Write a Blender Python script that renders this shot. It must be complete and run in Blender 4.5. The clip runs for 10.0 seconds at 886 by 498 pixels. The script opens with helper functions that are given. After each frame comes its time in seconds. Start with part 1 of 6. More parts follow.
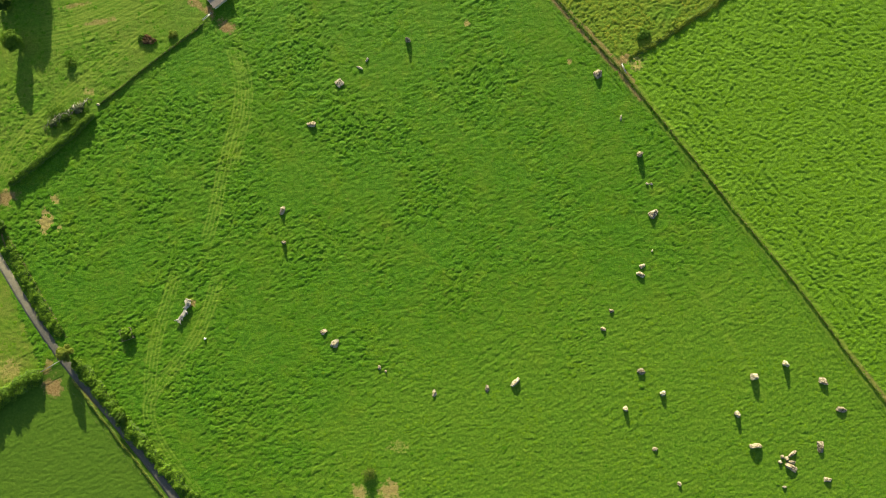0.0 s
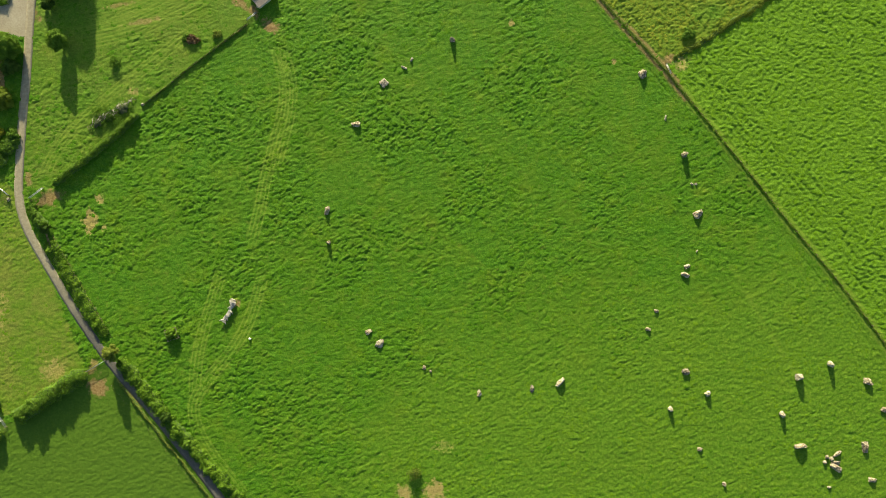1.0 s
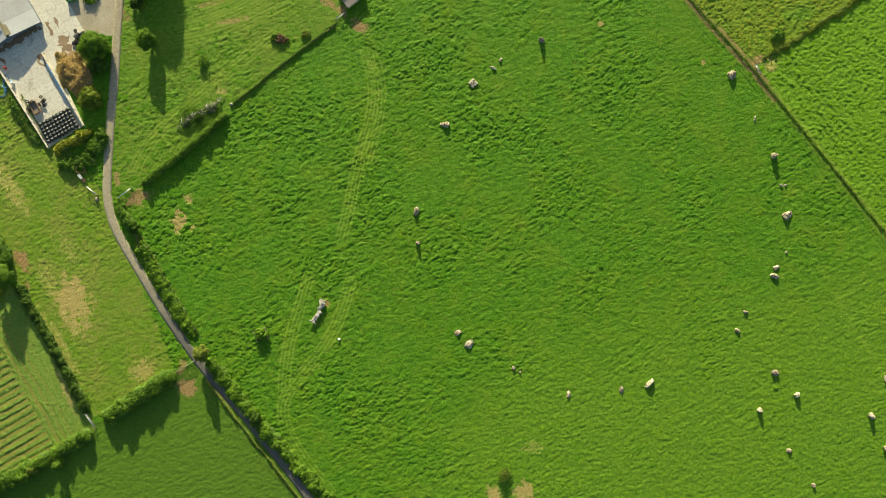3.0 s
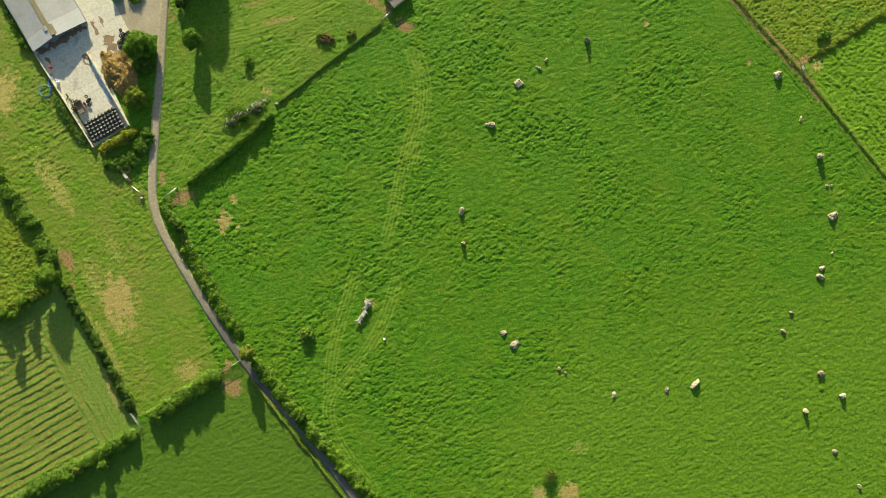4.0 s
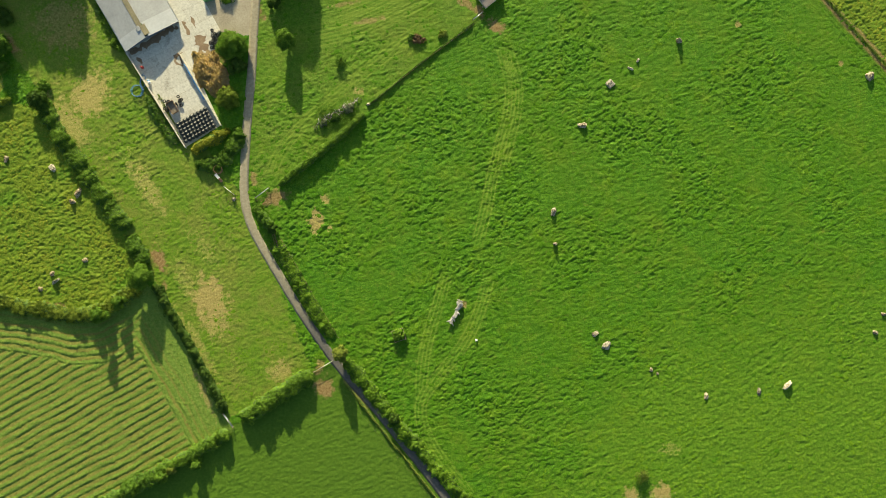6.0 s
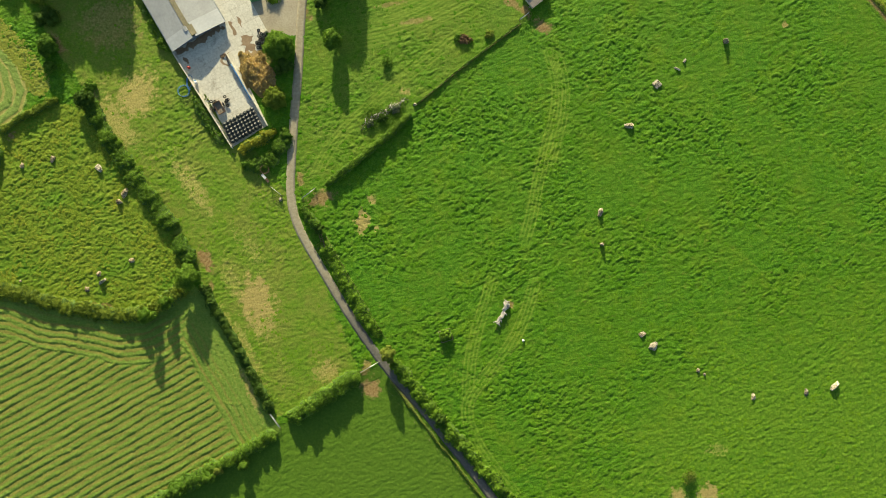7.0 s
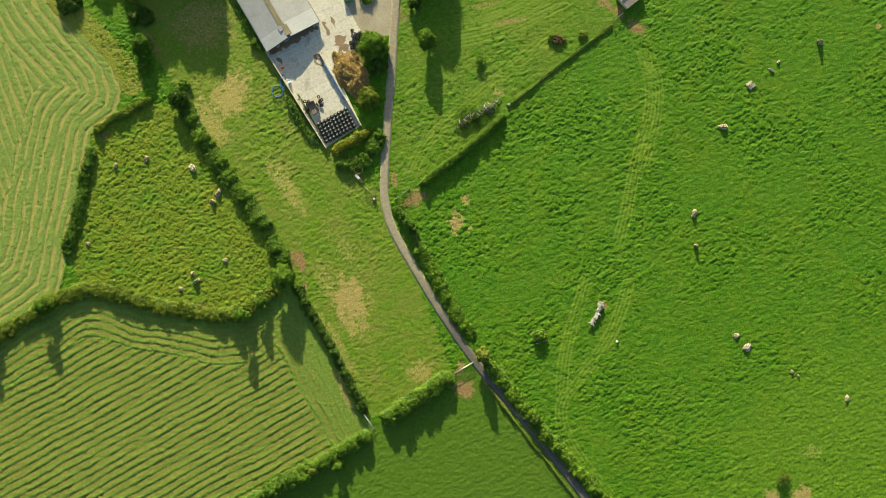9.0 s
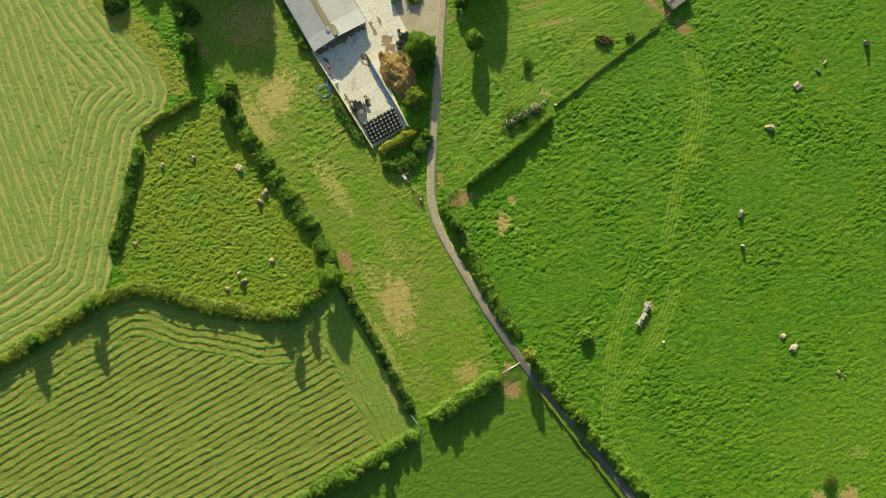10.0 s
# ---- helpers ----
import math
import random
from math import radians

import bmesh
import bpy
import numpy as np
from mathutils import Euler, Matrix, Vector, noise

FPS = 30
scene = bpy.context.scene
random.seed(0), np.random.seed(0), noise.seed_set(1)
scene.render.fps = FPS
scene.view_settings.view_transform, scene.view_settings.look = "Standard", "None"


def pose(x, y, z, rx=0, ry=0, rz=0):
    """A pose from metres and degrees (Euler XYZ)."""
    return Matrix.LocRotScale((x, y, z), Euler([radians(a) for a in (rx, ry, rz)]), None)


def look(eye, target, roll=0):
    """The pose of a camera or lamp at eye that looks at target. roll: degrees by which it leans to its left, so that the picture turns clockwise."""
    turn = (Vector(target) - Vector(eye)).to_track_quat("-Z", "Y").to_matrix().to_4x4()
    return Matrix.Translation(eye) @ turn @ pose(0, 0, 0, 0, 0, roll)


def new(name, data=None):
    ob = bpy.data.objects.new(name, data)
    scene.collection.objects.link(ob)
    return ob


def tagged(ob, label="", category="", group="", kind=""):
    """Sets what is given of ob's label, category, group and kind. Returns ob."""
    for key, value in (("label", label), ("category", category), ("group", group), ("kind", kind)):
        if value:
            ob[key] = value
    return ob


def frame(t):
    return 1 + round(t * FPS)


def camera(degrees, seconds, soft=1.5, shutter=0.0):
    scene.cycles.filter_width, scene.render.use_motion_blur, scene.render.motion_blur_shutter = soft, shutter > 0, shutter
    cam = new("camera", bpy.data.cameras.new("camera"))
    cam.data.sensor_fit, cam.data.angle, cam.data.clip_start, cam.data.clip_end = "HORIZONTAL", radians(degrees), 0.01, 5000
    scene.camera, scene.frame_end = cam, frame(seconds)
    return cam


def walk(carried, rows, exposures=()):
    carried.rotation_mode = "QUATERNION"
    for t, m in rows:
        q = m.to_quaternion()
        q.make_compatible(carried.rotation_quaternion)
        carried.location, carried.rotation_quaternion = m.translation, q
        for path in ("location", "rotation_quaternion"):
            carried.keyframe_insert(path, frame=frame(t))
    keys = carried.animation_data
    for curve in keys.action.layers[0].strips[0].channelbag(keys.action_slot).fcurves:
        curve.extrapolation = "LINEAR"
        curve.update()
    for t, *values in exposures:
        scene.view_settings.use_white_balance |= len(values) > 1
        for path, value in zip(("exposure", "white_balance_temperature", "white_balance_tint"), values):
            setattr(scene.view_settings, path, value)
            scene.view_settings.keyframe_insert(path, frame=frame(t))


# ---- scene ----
cam = camera(66.1, 10.0, soft=0.6)
PATH = [
    (0.0, -0.476, 0.166, 206.456, 1.526, -0.170, 0.967),
    (0.5, -7.271, 0.306, 206.419, 1.457, -0.166, 1.002),
    (1.0, -14.065, 0.443, 206.369, 1.395, -0.178, 1.005),
    (1.5, -20.921, 0.543, 206.280, 1.346, -0.221, 1.059),
    (2.0, -27.792, 0.615, 206.194, 1.309, -0.250, 1.108),
    (2.5, -34.623, 0.665, 206.102, 1.276, -0.279, 1.084),
    (4.0, -55.041, 0.712, 205.737, 1.173, -0.241, 1.197),
    (4.5, -61.890, 0.693, 205.663, 1.143, -0.222, 1.179),
    (5.0, -68.773, 0.665, 205.592, 1.115, -0.198, 1.177),
    (5.5, -75.672, 0.615, 205.540, 1.113, -0.205, 1.227),
    (7.0, -96.524, 0.371, 205.238, 1.106, -0.149, 1.316),
    (7.5, -103.517, 0.275, 205.161, 1.101, -0.145, 1.344),
    (8.0, -110.543, 0.159, 205.112, 1.099, -0.138, 1.427),
    (8.5, -117.596, 0.034, 205.074, 1.105, -0.136, 1.444),
    (9.0, -124.661, -0.082, 205.025, 1.096, -0.132, 1.453),
    (9.5, -131.731, -0.181, 204.984, 1.088, -0.139, 1.473),
    (10.0, -138.812, -0.276, 204.968, 1.068, -0.153, 1.506),
]
walk(cam, [(t, pose(x, y, z, rx, ry, rz)) for t, x, y, z, rx, ry, rz in PATH], [(0.0, 1.11, 6850, 1), (10.0, 1.11, 6850, 1)])

# ---- world, sun, exposure ----
SUN_ELEVATION = 15.0
SHADE_WAY = Vector((0.187, -0.982, 0.0)).normalized()      # the way in which shadows fall
SUN_AZIMUTH = math.degrees(math.atan2(-SHADE_WAY.x, -SHADE_WAY.y))

world = bpy.data.worlds.new("world")
scene.world = world
world.use_nodes = True
wn = world.node_tree
wn.nodes.clear()
sky = wn.nodes.new("ShaderNodeTexSky")
sky.sky_type, sky.sun_disc = "NISHITA", False
sky.sun_elevation, sky.sun_rotation = radians(SUN_ELEVATION), radians(SUN_AZIMUTH)
sky.altitude, sky.dust_density = 100.0, 1.5
wbg = wn.nodes.new("ShaderNodeBackground")
wbg.inputs["Strength"].default_value = 0.078
wout = wn.nodes.new("ShaderNodeOutputWorld")
wn.links.new(sky.outputs[0], wbg.inputs[0])
wn.links.new(wbg.outputs[0], wout.inputs[0])

sun_data = bpy.data.lights.new("sun", "SUN")
sun_data.energy, sun_data.angle, sun_data.color = 5.0, radians(0.6), (1.0, 0.88, 0.63)
sun_ob = new("sun", sun_data)
up = math.tan(radians(SUN_ELEVATION))
sun_ob.matrix_world = look((0, 0, 300), Vector((0, 0, 300)) + SHADE_WAY - Vector((0, 0, up)))

# ---- numbers ----
def perlin(x, y, seed=0):
    """Smooth gradient noise in about -1..1 over arrays of places."""
    r = np.random.default_rng(seed)
    table = r.uniform(0, 2 * np.pi, 4096)
    xi, yi = np.floor(x).astype(np.int64), np.floor(y).astype(np.int64)
    fx, fy = x - xi, y - yi

    def corner(dx, dy):
        a = table[((xi + dx) * 73856093 ^ (yi + dy) * 19349663) % 4096]
        return np.cos(a) * (fx - dx) + np.sin(a) * (fy - dy)

    u, v = fx * fx * (3 - 2 * fx), fy * fy * (3 - 2 * fy)
    low = corner(0, 0) * (1 - u) + corner(1, 0) * u
    high = corner(0, 1) * (1 - u) + corner(1, 1) * u
    return (low * (1 - v) + high * v) * 1.6


def tufts(x, y, cell, seed, stretch=1.0):
    """Rounded hummocks, one to a cell of the plan: height 0..1."""
    r = np.random.default_rng(seed)
    tx, ty, tr, th = (r.random(4096) for _ in range(4))
    x, y = x / cell, y / cell * stretch
    xi, yi = np.floor(x).astype(np.int64), np.floor(y).astype(np.int64)
    best = np.zeros_like(x)
    for dx in (-1, 0, 1):
        for dy in (-1, 0, 1):
            k = ((xi + dx) * 73856093 ^ (yi + dy) * 19349663) % 4096
            d2 = (x - xi - dx - tx[k]) ** 2 + (y - yi - dy - ty[k]) ** 2
            rad = 0.3 + 0.55 * tr[k]
            best = np.maximum(best, np.clip(1 - d2 / rad ** 2, 0, 1) * (0.25 + 0.75 * th[k] ** 2))
    return best


def inside(x, y, poly):
    """Which places lie in a polygon of the plan."""
    hit = np.zeros(x.shape, bool)
    for (ax, ay), (bx, by) in zip(poly, poly[1:] + poly[:1]):
        if ay != by:
            hit ^= ((ay > y) != (by > y)) & (x < (bx - ax) * (y - ay) / (by - ay) + ax)
    return hit


def away(x, y, line):
    """Distance from a line of the plan."""
    best = np.full(x.shape, 1e9)
    for (ax, ay), (bx, by) in zip(line, line[1:]):
        vx, vy = bx - ax, by - ay
        k = np.clip(((x - ax) * vx + (y - ay) * vy) / (vx * vx + vy * vy), 0, 1)
        best = np.minimum(best, (x - ax - k * vx) ** 2 + (y - ay - k * vy) ** 2)
    return np.sqrt(best)


def step01(v, a, b):
    k = np.clip((v - a) / (b - a), 0, 1)
    return k * k * (3 - 2 * k)


def evenly(line, gap):
    """A line of the plan, rounded at its bends and cut into even steps: places and directions."""
    p = np.array(line, float)
    for _ in range(2):
        if len(p) > 2:
            q = np.empty((2 * len(p), 2))
            q[0::2], q[1::2] = p, p
            a, b = p[:-1] * 0.75 + p[1:] * 0.25, p[:-1] * 0.25 + p[1:] * 0.75
            mid = np.empty((2 * len(a), 2))
            mid[0::2], mid[1::2] = a, b
            p = np.vstack([p[:1], mid, p[-1:]])
    d = np.r_[0, np.cumsum(np.hypot(*(np.diff(p, axis=0).T)))]
    n = max(2, int(d[-1] / gap) + 1)
    s = np.linspace(0, d[-1], n)
    q = np.stack([np.interp(s, d, p[:, 0]), np.interp(s, d, p[:, 1])], 1)
    t = np.gradient(q, axis=0)
    return q, t / np.linalg.norm(t, axis=1)[:, None], s


# ---- materials ----
def material(name, rough=0.8, metal=0.0):
    m = bpy.data.materials.new(name)
    m.use_nodes = True
    b = m.node_tree.nodes["Principled BSDF"]
    b.inputs["Roughness"].default_value, b.inputs["Metallic"].default_value = rough, metal
    return m, m.node_tree, b


def node(tree, kind, **values):
    n = tree.nodes.new(kind)
    for key, value in values.items():
        n.inputs[key.replace("_", " ")].default_value = value
    return n


def ramp(tree, source, stops):
    n = tree.nodes.new("ShaderNodeValToRGB")
    while len(n.color_ramp.elements) < len(stops):
        n.color_ramp.elements.new(0.5)
    for e, (at, colour) in zip(n.color_ramp.elements, stops):
        e.position, e.color = at, (*colour, 1)
    tree.links.new(source, n.inputs[0])
    return n.outputs[0]


def mix(tree, factor, a, b, way="MIX"):
    n = tree.nodes.new("ShaderNodeMix")
    n.data_type, n.blend_type = "RGBA", way
    for socket, value in ((n.inputs[0], factor), (n.inputs[6], a), (n.inputs[7], b)):
        if isinstance(value, bpy.types.NodeSocket):
            tree.links.new(value, socket)
        elif isinstance(value, (int, float)):
            socket.default_value = value
        else:
            socket.default_value = (*value, 1)
    return n.outputs[2]


def calc(tree, op, a, b=0.0):
    n = tree.nodes.new("ShaderNodeMath")
    n.operation = op
    for socket, value in ((n.inputs[0], a), (n.inputs[1], b)):
        if isinstance(value, bpy.types.NodeSocket):
            tree.links.new(value, socket)
        else:
            socket.default_value = value
    return n.outputs[0]


def grain(tree, scale, detail=4.0, coords=None, rough=0.6):
    n = node(tree, "ShaderNodeTexNoise", Scale=scale, Detail=detail, Roughness=rough)
    if coords is None:
        coords = tree.nodes.new("ShaderNodeTexCoord").outputs["Object"]
    tree.links.new(coords, n.inputs["Vector"])
    return n.outputs[0]


def bump(tree, bsdf, height, strength, distance):
    n = node(tree, "ShaderNodeBump", Strength=strength, Distance=distance)
    tree.links.new(height, n.inputs["Height"])
    tree.links.new(n.outputs[0], bsdf.inputs["Normal"])


def mottled(name, dark, mid, light, scale=1.0, rough=0.85, metal=0.0, relief=0.03, random_by=None, spread=0.3):
    """A surface mottled at two scales; random_by varies it from piece to piece."""
    m, t, b = material(name, rough, metal)
    c = mix(t, 0.5, ramp(t, grain(t, 0.6 * scale), [(0.3, dark), (0.5, mid), (0.7, light)]),
            ramp(t, grain(t, 5 * scale, 6), [(0.3, dark), (0.5, mid), (0.72, light)]))
    if random_by:
        n = t.nodes.new("ShaderNodeObjectInfo" if random_by == "object" else "ShaderNodeNewGeometry")
        r = n.outputs["Random"] if random_by == "object" else n.outputs["Random Per Island"]
        k = calc(t, "ADD", calc(t, "MULTIPLY", r, 2 * spread), 1 - spread)
        shade = t.nodes.new("ShaderNodeCombineColor")
        for i in range(3):
            t.links.new(k, shade.inputs[i])
        c = mix(t, 1.0, c, shade.outputs[0], "MULTIPLY")
    t.links.new(c, b.inputs["Base Color"])
    bump(t, b, grain(t, 9 * scale, 8), 0.6, relief)
    return m


def foliage(name, dark, mid, light, gloss=0.75):
    """Leaves: each one a little different, light shining through."""
    m, t, b = material(name, gloss)
    b.inputs["Specular IOR Level"].default_value = 0.12
    r = t.nodes.new("ShaderNodeNewGeometry").outputs["Random Per Island"]
    low, high = (tuple(0.5 * (p + q) for p, q in zip(mid, end)) for end in (dark, light))
    c = ramp(t, r, [(0.0, low), (0.5, mid), (1.0, high)])
    patch = ramp(t, grain(t, 0.35, 3), [(0.35, (0.7, 0.75, 0.7)), (0.65, (1.2, 1.15, 1.0))])
    c = mix(t, 1.0, c, patch, "MULTIPLY")
    t.links.new(c, b.inputs["Base Color"])
    glow = t.nodes.new("ShaderNodeBsdfTranslucent")
    t.links.new(mix(t, 1.0, c, (1.2, 1.3, 0.6), "MULTIPLY"), glow.inputs[0])
    both = t.nodes.new("ShaderNodeMixShader")
    both.inputs[0].default_value = 0.22
    t.links.new(b.outputs[0], both.inputs[1])
    t.links.new(glow.outputs[0], both.inputs[2])
    t.links.new(both.outputs[0], t.nodes["Material Output"].inputs[0])
    return m


def tussock(name, dark, mid, light, patchy=True):
    """Matted grass: fine mottling, and each tuft a shade of its own."""
    m, t, b = material(name, 0.85)
    b.inputs["Specular IOR Level"].default_value = 0.1
    c = ramp(t, grain(t, 2.2, 7, rough=0.7), [(0.3, dark), (0.5, mid), (0.7, light)])
    r = t.nodes.new("ShaderNodeNewGeometry").outputs["Random Per Island"]
    c = mix(t, 1.0, c, ramp(t, r, [(0.0, (0.95, 0.96, 0.95)), (1.0, (1.04, 1.03, 1.03))]), "MULTIPLY")
    if patchy:
        c = mix(t, 1.0, c, ramp(t, grain(t, 0.13, 6, rough=0.7), [(0.4, (0.88, 0.96, 0.9)), (0.52, (1.0, 1.0, 1.0)), (0.68, (1.35, 1.08, 1.15))]), "MULTIPLY")
    t.links.new(c, b.inputs["Base Color"])
    bump(t, b, grain(t, 3.0, 5, rough=0.65), 1.0, 0.1)
    return m


LEAF = foliage("hedge_leaf", (0.055, 0.125, 0.015), (0.1, 0.195, 0.024), (0.165, 0.27, 0.04))
LEAF_BRIGHT = foliage("bright_leaf", (0.075, 0.155, 0.018), (0.13, 0.235, 0.028), (0.2, 0.31, 0.045))
LEAF_DARK = foliage("dark_leaf", (0.035, 0.08, 0.014), (0.065, 0.125, 0.02), (0.105, 0.175, 0.03))
LEAF_YELLOW = foliage("yellow_leaf", (0.14, 0.19, 0.03), (0.2, 0.25, 0.045), (0.27, 0.31, 0.07))
LEAF_DRY = foliage("dry_hedge_leaf", (0.1, 0.16, 0.02), (0.165, 0.225, 0.03), (0.24, 0.29, 0.05))
GRASS = tussock("grass_tufts", (0.045, 0.13, 0.005), (0.074, 0.185, 0.008), (0.125, 0.25, 0.017))
GRASS_ROUGH = tussock("rough_grass_tufts", (0.09, 0.15, 0.01), (0.155, 0.215, 0.018), (0.26, 0.28, 0.045))
GRASS_EAST = tussock("lush_grass_tufts", (0.07, 0.175, 0.005), (0.115, 0.235, 0.009), (0.17, 0.3, 0.02), False)
GRASS_LOW = tussock("low_grass_tufts", (0.075, 0.17, 0.006), (0.115, 0.225, 0.01), (0.16, 0.27, 0.02), False)
GRASS_CUT = tussock("cut_grass_tufts", (0.1, 0.18, 0.022), (0.16, 0.245, 0.038), (0.24, 0.31, 0.07))
GRASS_DRY = tussock("dry_grass_tufts", (0.15, 0.19, 0.025), (0.215, 0.245, 0.036), (0.29, 0.3, 0.06), False)
LEAF_RED = foliage("copper_leaf", (0.09, 0.06, 0.035), (0.15, 0.095, 0.06), (0.24, 0.17, 0.11))
LEAF_GREY = foliage("grey_leaf", (0.06, 0.09, 0.05), (0.13, 0.16, 0.1), (0.26, 0.28, 0.2))
BARK = mottled("bark", (0.05, 0.04, 0.03), (0.1, 0.08, 0.06), (0.18, 0.15, 0.12), 3)
LEAF_FLOWER = foliage("flowering_leaf", (0.16, 0.19, 0.02), (0.25, 0.265, 0.03), (0.36, 0.34, 0.05))
LEAF_LIME = foliage("lime_leaf", (0.08, 0.17, 0.015), (0.14, 0.26, 0.025), (0.21, 0.34, 0.045))
LEAF_OLIVE = foliage("olive_leaf", (0.07, 0.11, 0.018), (0.125, 0.175, 0.03), (0.2, 0.245, 0.06))
TWIGS = mottled("twigs", (0.045, 0.09, 0.012), (0.07, 0.135, 0.017), (0.1, 0.175, 0.024), 2)
DEAD = mottled("dead_wood", (0.08, 0.07, 0.06), (0.42, 0.39, 0.34), (0.68, 0.64, 0.58), 1.8, relief=0.1)


def rock(name, dark, mid, light):
    """Weathered conglomerate: blotches, dark pits and pale lichen."""
    m, t, b = material(name, 0.92)
    b.inputs["Specular IOR Level"].default_value = 0.2
    c = ramp(t, grain(t, 1.7, 9, rough=0.7), [(0.4, dark), (0.5, mid), (0.6, light)])
    pits = node(t, "ShaderNodeTexVoronoi", Scale=2.6)
    t.links.new(t.nodes.new("ShaderNodeTexCoord").outputs["Object"], pits.inputs["Vector"])
    c = mix(t, ramp(t, pits.outputs["Distance"], [(0.1, (0.85, 0.85, 0.85)), (0.26, (0, 0, 0))]), c, dark)
    r = t.nodes.new("ShaderNodeObjectInfo").outputs["Random"]
    c = mix(t, 1.0, c, ramp(t, r, [(0.0, (0.75, 0.74, 0.72)), (1.0, (1.2, 1.18, 1.12))]), "MULTIPLY")
    t.links.new(c, b.inputs["Base Color"])
    bump(t, b, grain(t, 6, 8, rough=0.7), 1.0, 0.2)
    return m


STONE = rock("stone", (0.085, 0.07, 0.05), (0.3, 0.26, 0.195), (0.52, 0.465, 0.37))
STONE_TAN = rock("tan_stone", (0.1, 0.075, 0.045), (0.28, 0.23, 0.15), (0.46, 0.39, 0.27))
STONE_PALE = rock("pale_stone", (0.12, 0.105, 0.08), (0.44, 0.4, 0.315), (0.66, 0.61, 0.5))


def lane_surface():
    """Tarmac, grey at the low end and pale with dust towards the farm."""
    m, t, b = material("lane_tarmac", 0.9)
    xyz = t.nodes.new("ShaderNodeSeparateXYZ")
    t.links.new(t.nodes.new("ShaderNodeTexCoord").outputs["Object"], xyz.inputs[0])
    grey = ramp(t, grain(t, 1.6, 8), [(0.3, (0.075, 0.072, 0.066)), (0.5, (0.105, 0.1, 0.092)), (0.7, (0.145, 0.14, 0.128))])
    dust = ramp(t, grain(t, 1.1, 8), [(0.3, (0.25, 0.215, 0.145)), (0.5, (0.315, 0.275, 0.19)), (0.7, (0.38, 0.34, 0.245))])
    k = calc(t, "ADD", calc(t, "MULTIPLY", xyz.outputs[1], 0.028), calc(t, "ADD", 0.62, calc(t, "MULTIPLY", grain(t, 0.25, 6), 0.5)))
    t.links.new(mix(t, ramp(t, k, [(0.25, (0.08, 0.08, 0.08)), (0.85, (1, 1, 1))]), grey, dust), b.inputs["Base Color"])
    bump(t, b, grain(t, 12, 6), 0.5, 0.01)
    return m


TARMAC = lane_surface()
DUST = mottled("dusty_track", (0.24, 0.2, 0.14), (0.35, 0.305, 0.22), (0.45, 0.4, 0.3), 0.35, relief=0.03)


def yard_surface():
    """Poured bays of concrete with joints, scraped muck and wet stains."""
    m, t, b = material("yard_concrete", 0.85)
    where = t.nodes.new("ShaderNodeTexCoord").outputs["Object"]
    turned = node(t, "ShaderNodeMapping")
    turned.inputs["Rotation"].default_value = (0, 0, radians(-29))
    t.links.new(where, turned.inputs[0])
    c = ramp(t, grain(t, 1.4, 9), [(0.25, (0.46, 0.44, 0.37)), (0.5, (0.61, 0.585, 0.5)), (0.72, (0.71, 0.685, 0.6))])
    bays = node(t, "ShaderNodeTexBrick", Scale=0.09, Mortar_Size=0.004, Bias=0.0)
    bays.inputs["Color1"].default_value, bays.inputs["Color2"].default_value = (1, 1, 1, 1), (0.9, 0.89, 0.87, 1)
    bays.inputs["Mortar"].default_value = (0.72, 0.68, 0.62, 1)
    t.links.new(turned.outputs[0], bays.inputs["Vector"])
    c = mix(t, 1.0, c, bays.outputs[0], "MULTIPLY")
    stain = ramp(t, grain(t, 0.22, 10, rough=0.72), [(0.56, (0, 0, 0)), (0.68, (0.6, 0.6, 0.6))])
    c = mix(t, stain, c, (0.16, 0.12, 0.075))
    t.links.new(c, b.inputs["Base Color"])
    bump(t, b, grain(t, 8, 6), 0.4, 0.01)
    return m


CONCRETE = yard_surface()
WALL = mottled("wall_concrete", (0.42, 0.38, 0.3), (0.6, 0.55, 0.44), (0.72, 0.67, 0.56), 0.8, relief=0.01)
ROOF = mottled("roof_sheet", (0.27, 0.275, 0.275), (0.35, 0.355, 0.355), (0.42, 0.425, 0.425), 0.3, 0.6, relief=0.004)
ROOF_PALE = mottled("roof_light_sheet", (0.38, 0.39, 0.39), (0.45, 0.46, 0.46), (0.52, 0.53, 0.53), 0.3, 0.45, relief=0.004)
ROOF_MOSS = mottled("mossy_ridge_sheet", (0.14, 0.12, 0.07), (0.22, 0.19, 0.11), (0.32, 0.28, 0.17), 1.0, relief=0.01)
SLATE = mottled("grey_roof", (0.24, 0.19, 0.16), (0.33, 0.27, 0.23), (0.42, 0.36, 0.31), 0.8, relief=0.02)
CLADDING = mottled("barn_cladding", (0.08, 0.1, 0.14), (0.12, 0.15, 0.2), (0.18, 0.21, 0.26), 0.8, 0.5)
STEEL = mottled("galvanised_steel", (0.4, 0.42, 0.42), (0.55, 0.56, 0.56), (0.68, 0.69, 0.69), 2, 0.45, 0.7, 0.002)
RUST = mottled("rusty_steel", (0.12, 0.07, 0.04), (0.22, 0.13, 0.07), (0.35, 0.24, 0.14), 2, 0.7, 0.2)
WRAP = mottled("black_bale_wrap", (0.014, 0.017, 0.015), (0.03, 0.036, 0.033), (0.055, 0.064, 0.058), 2, 0.45, relief=0.02, random_by="object")
RUBBER = mottled("rubber", (0.012, 0.012, 0.012), (0.02, 0.02, 0.02), (0.04, 0.038, 0.036), 2, 0.8)
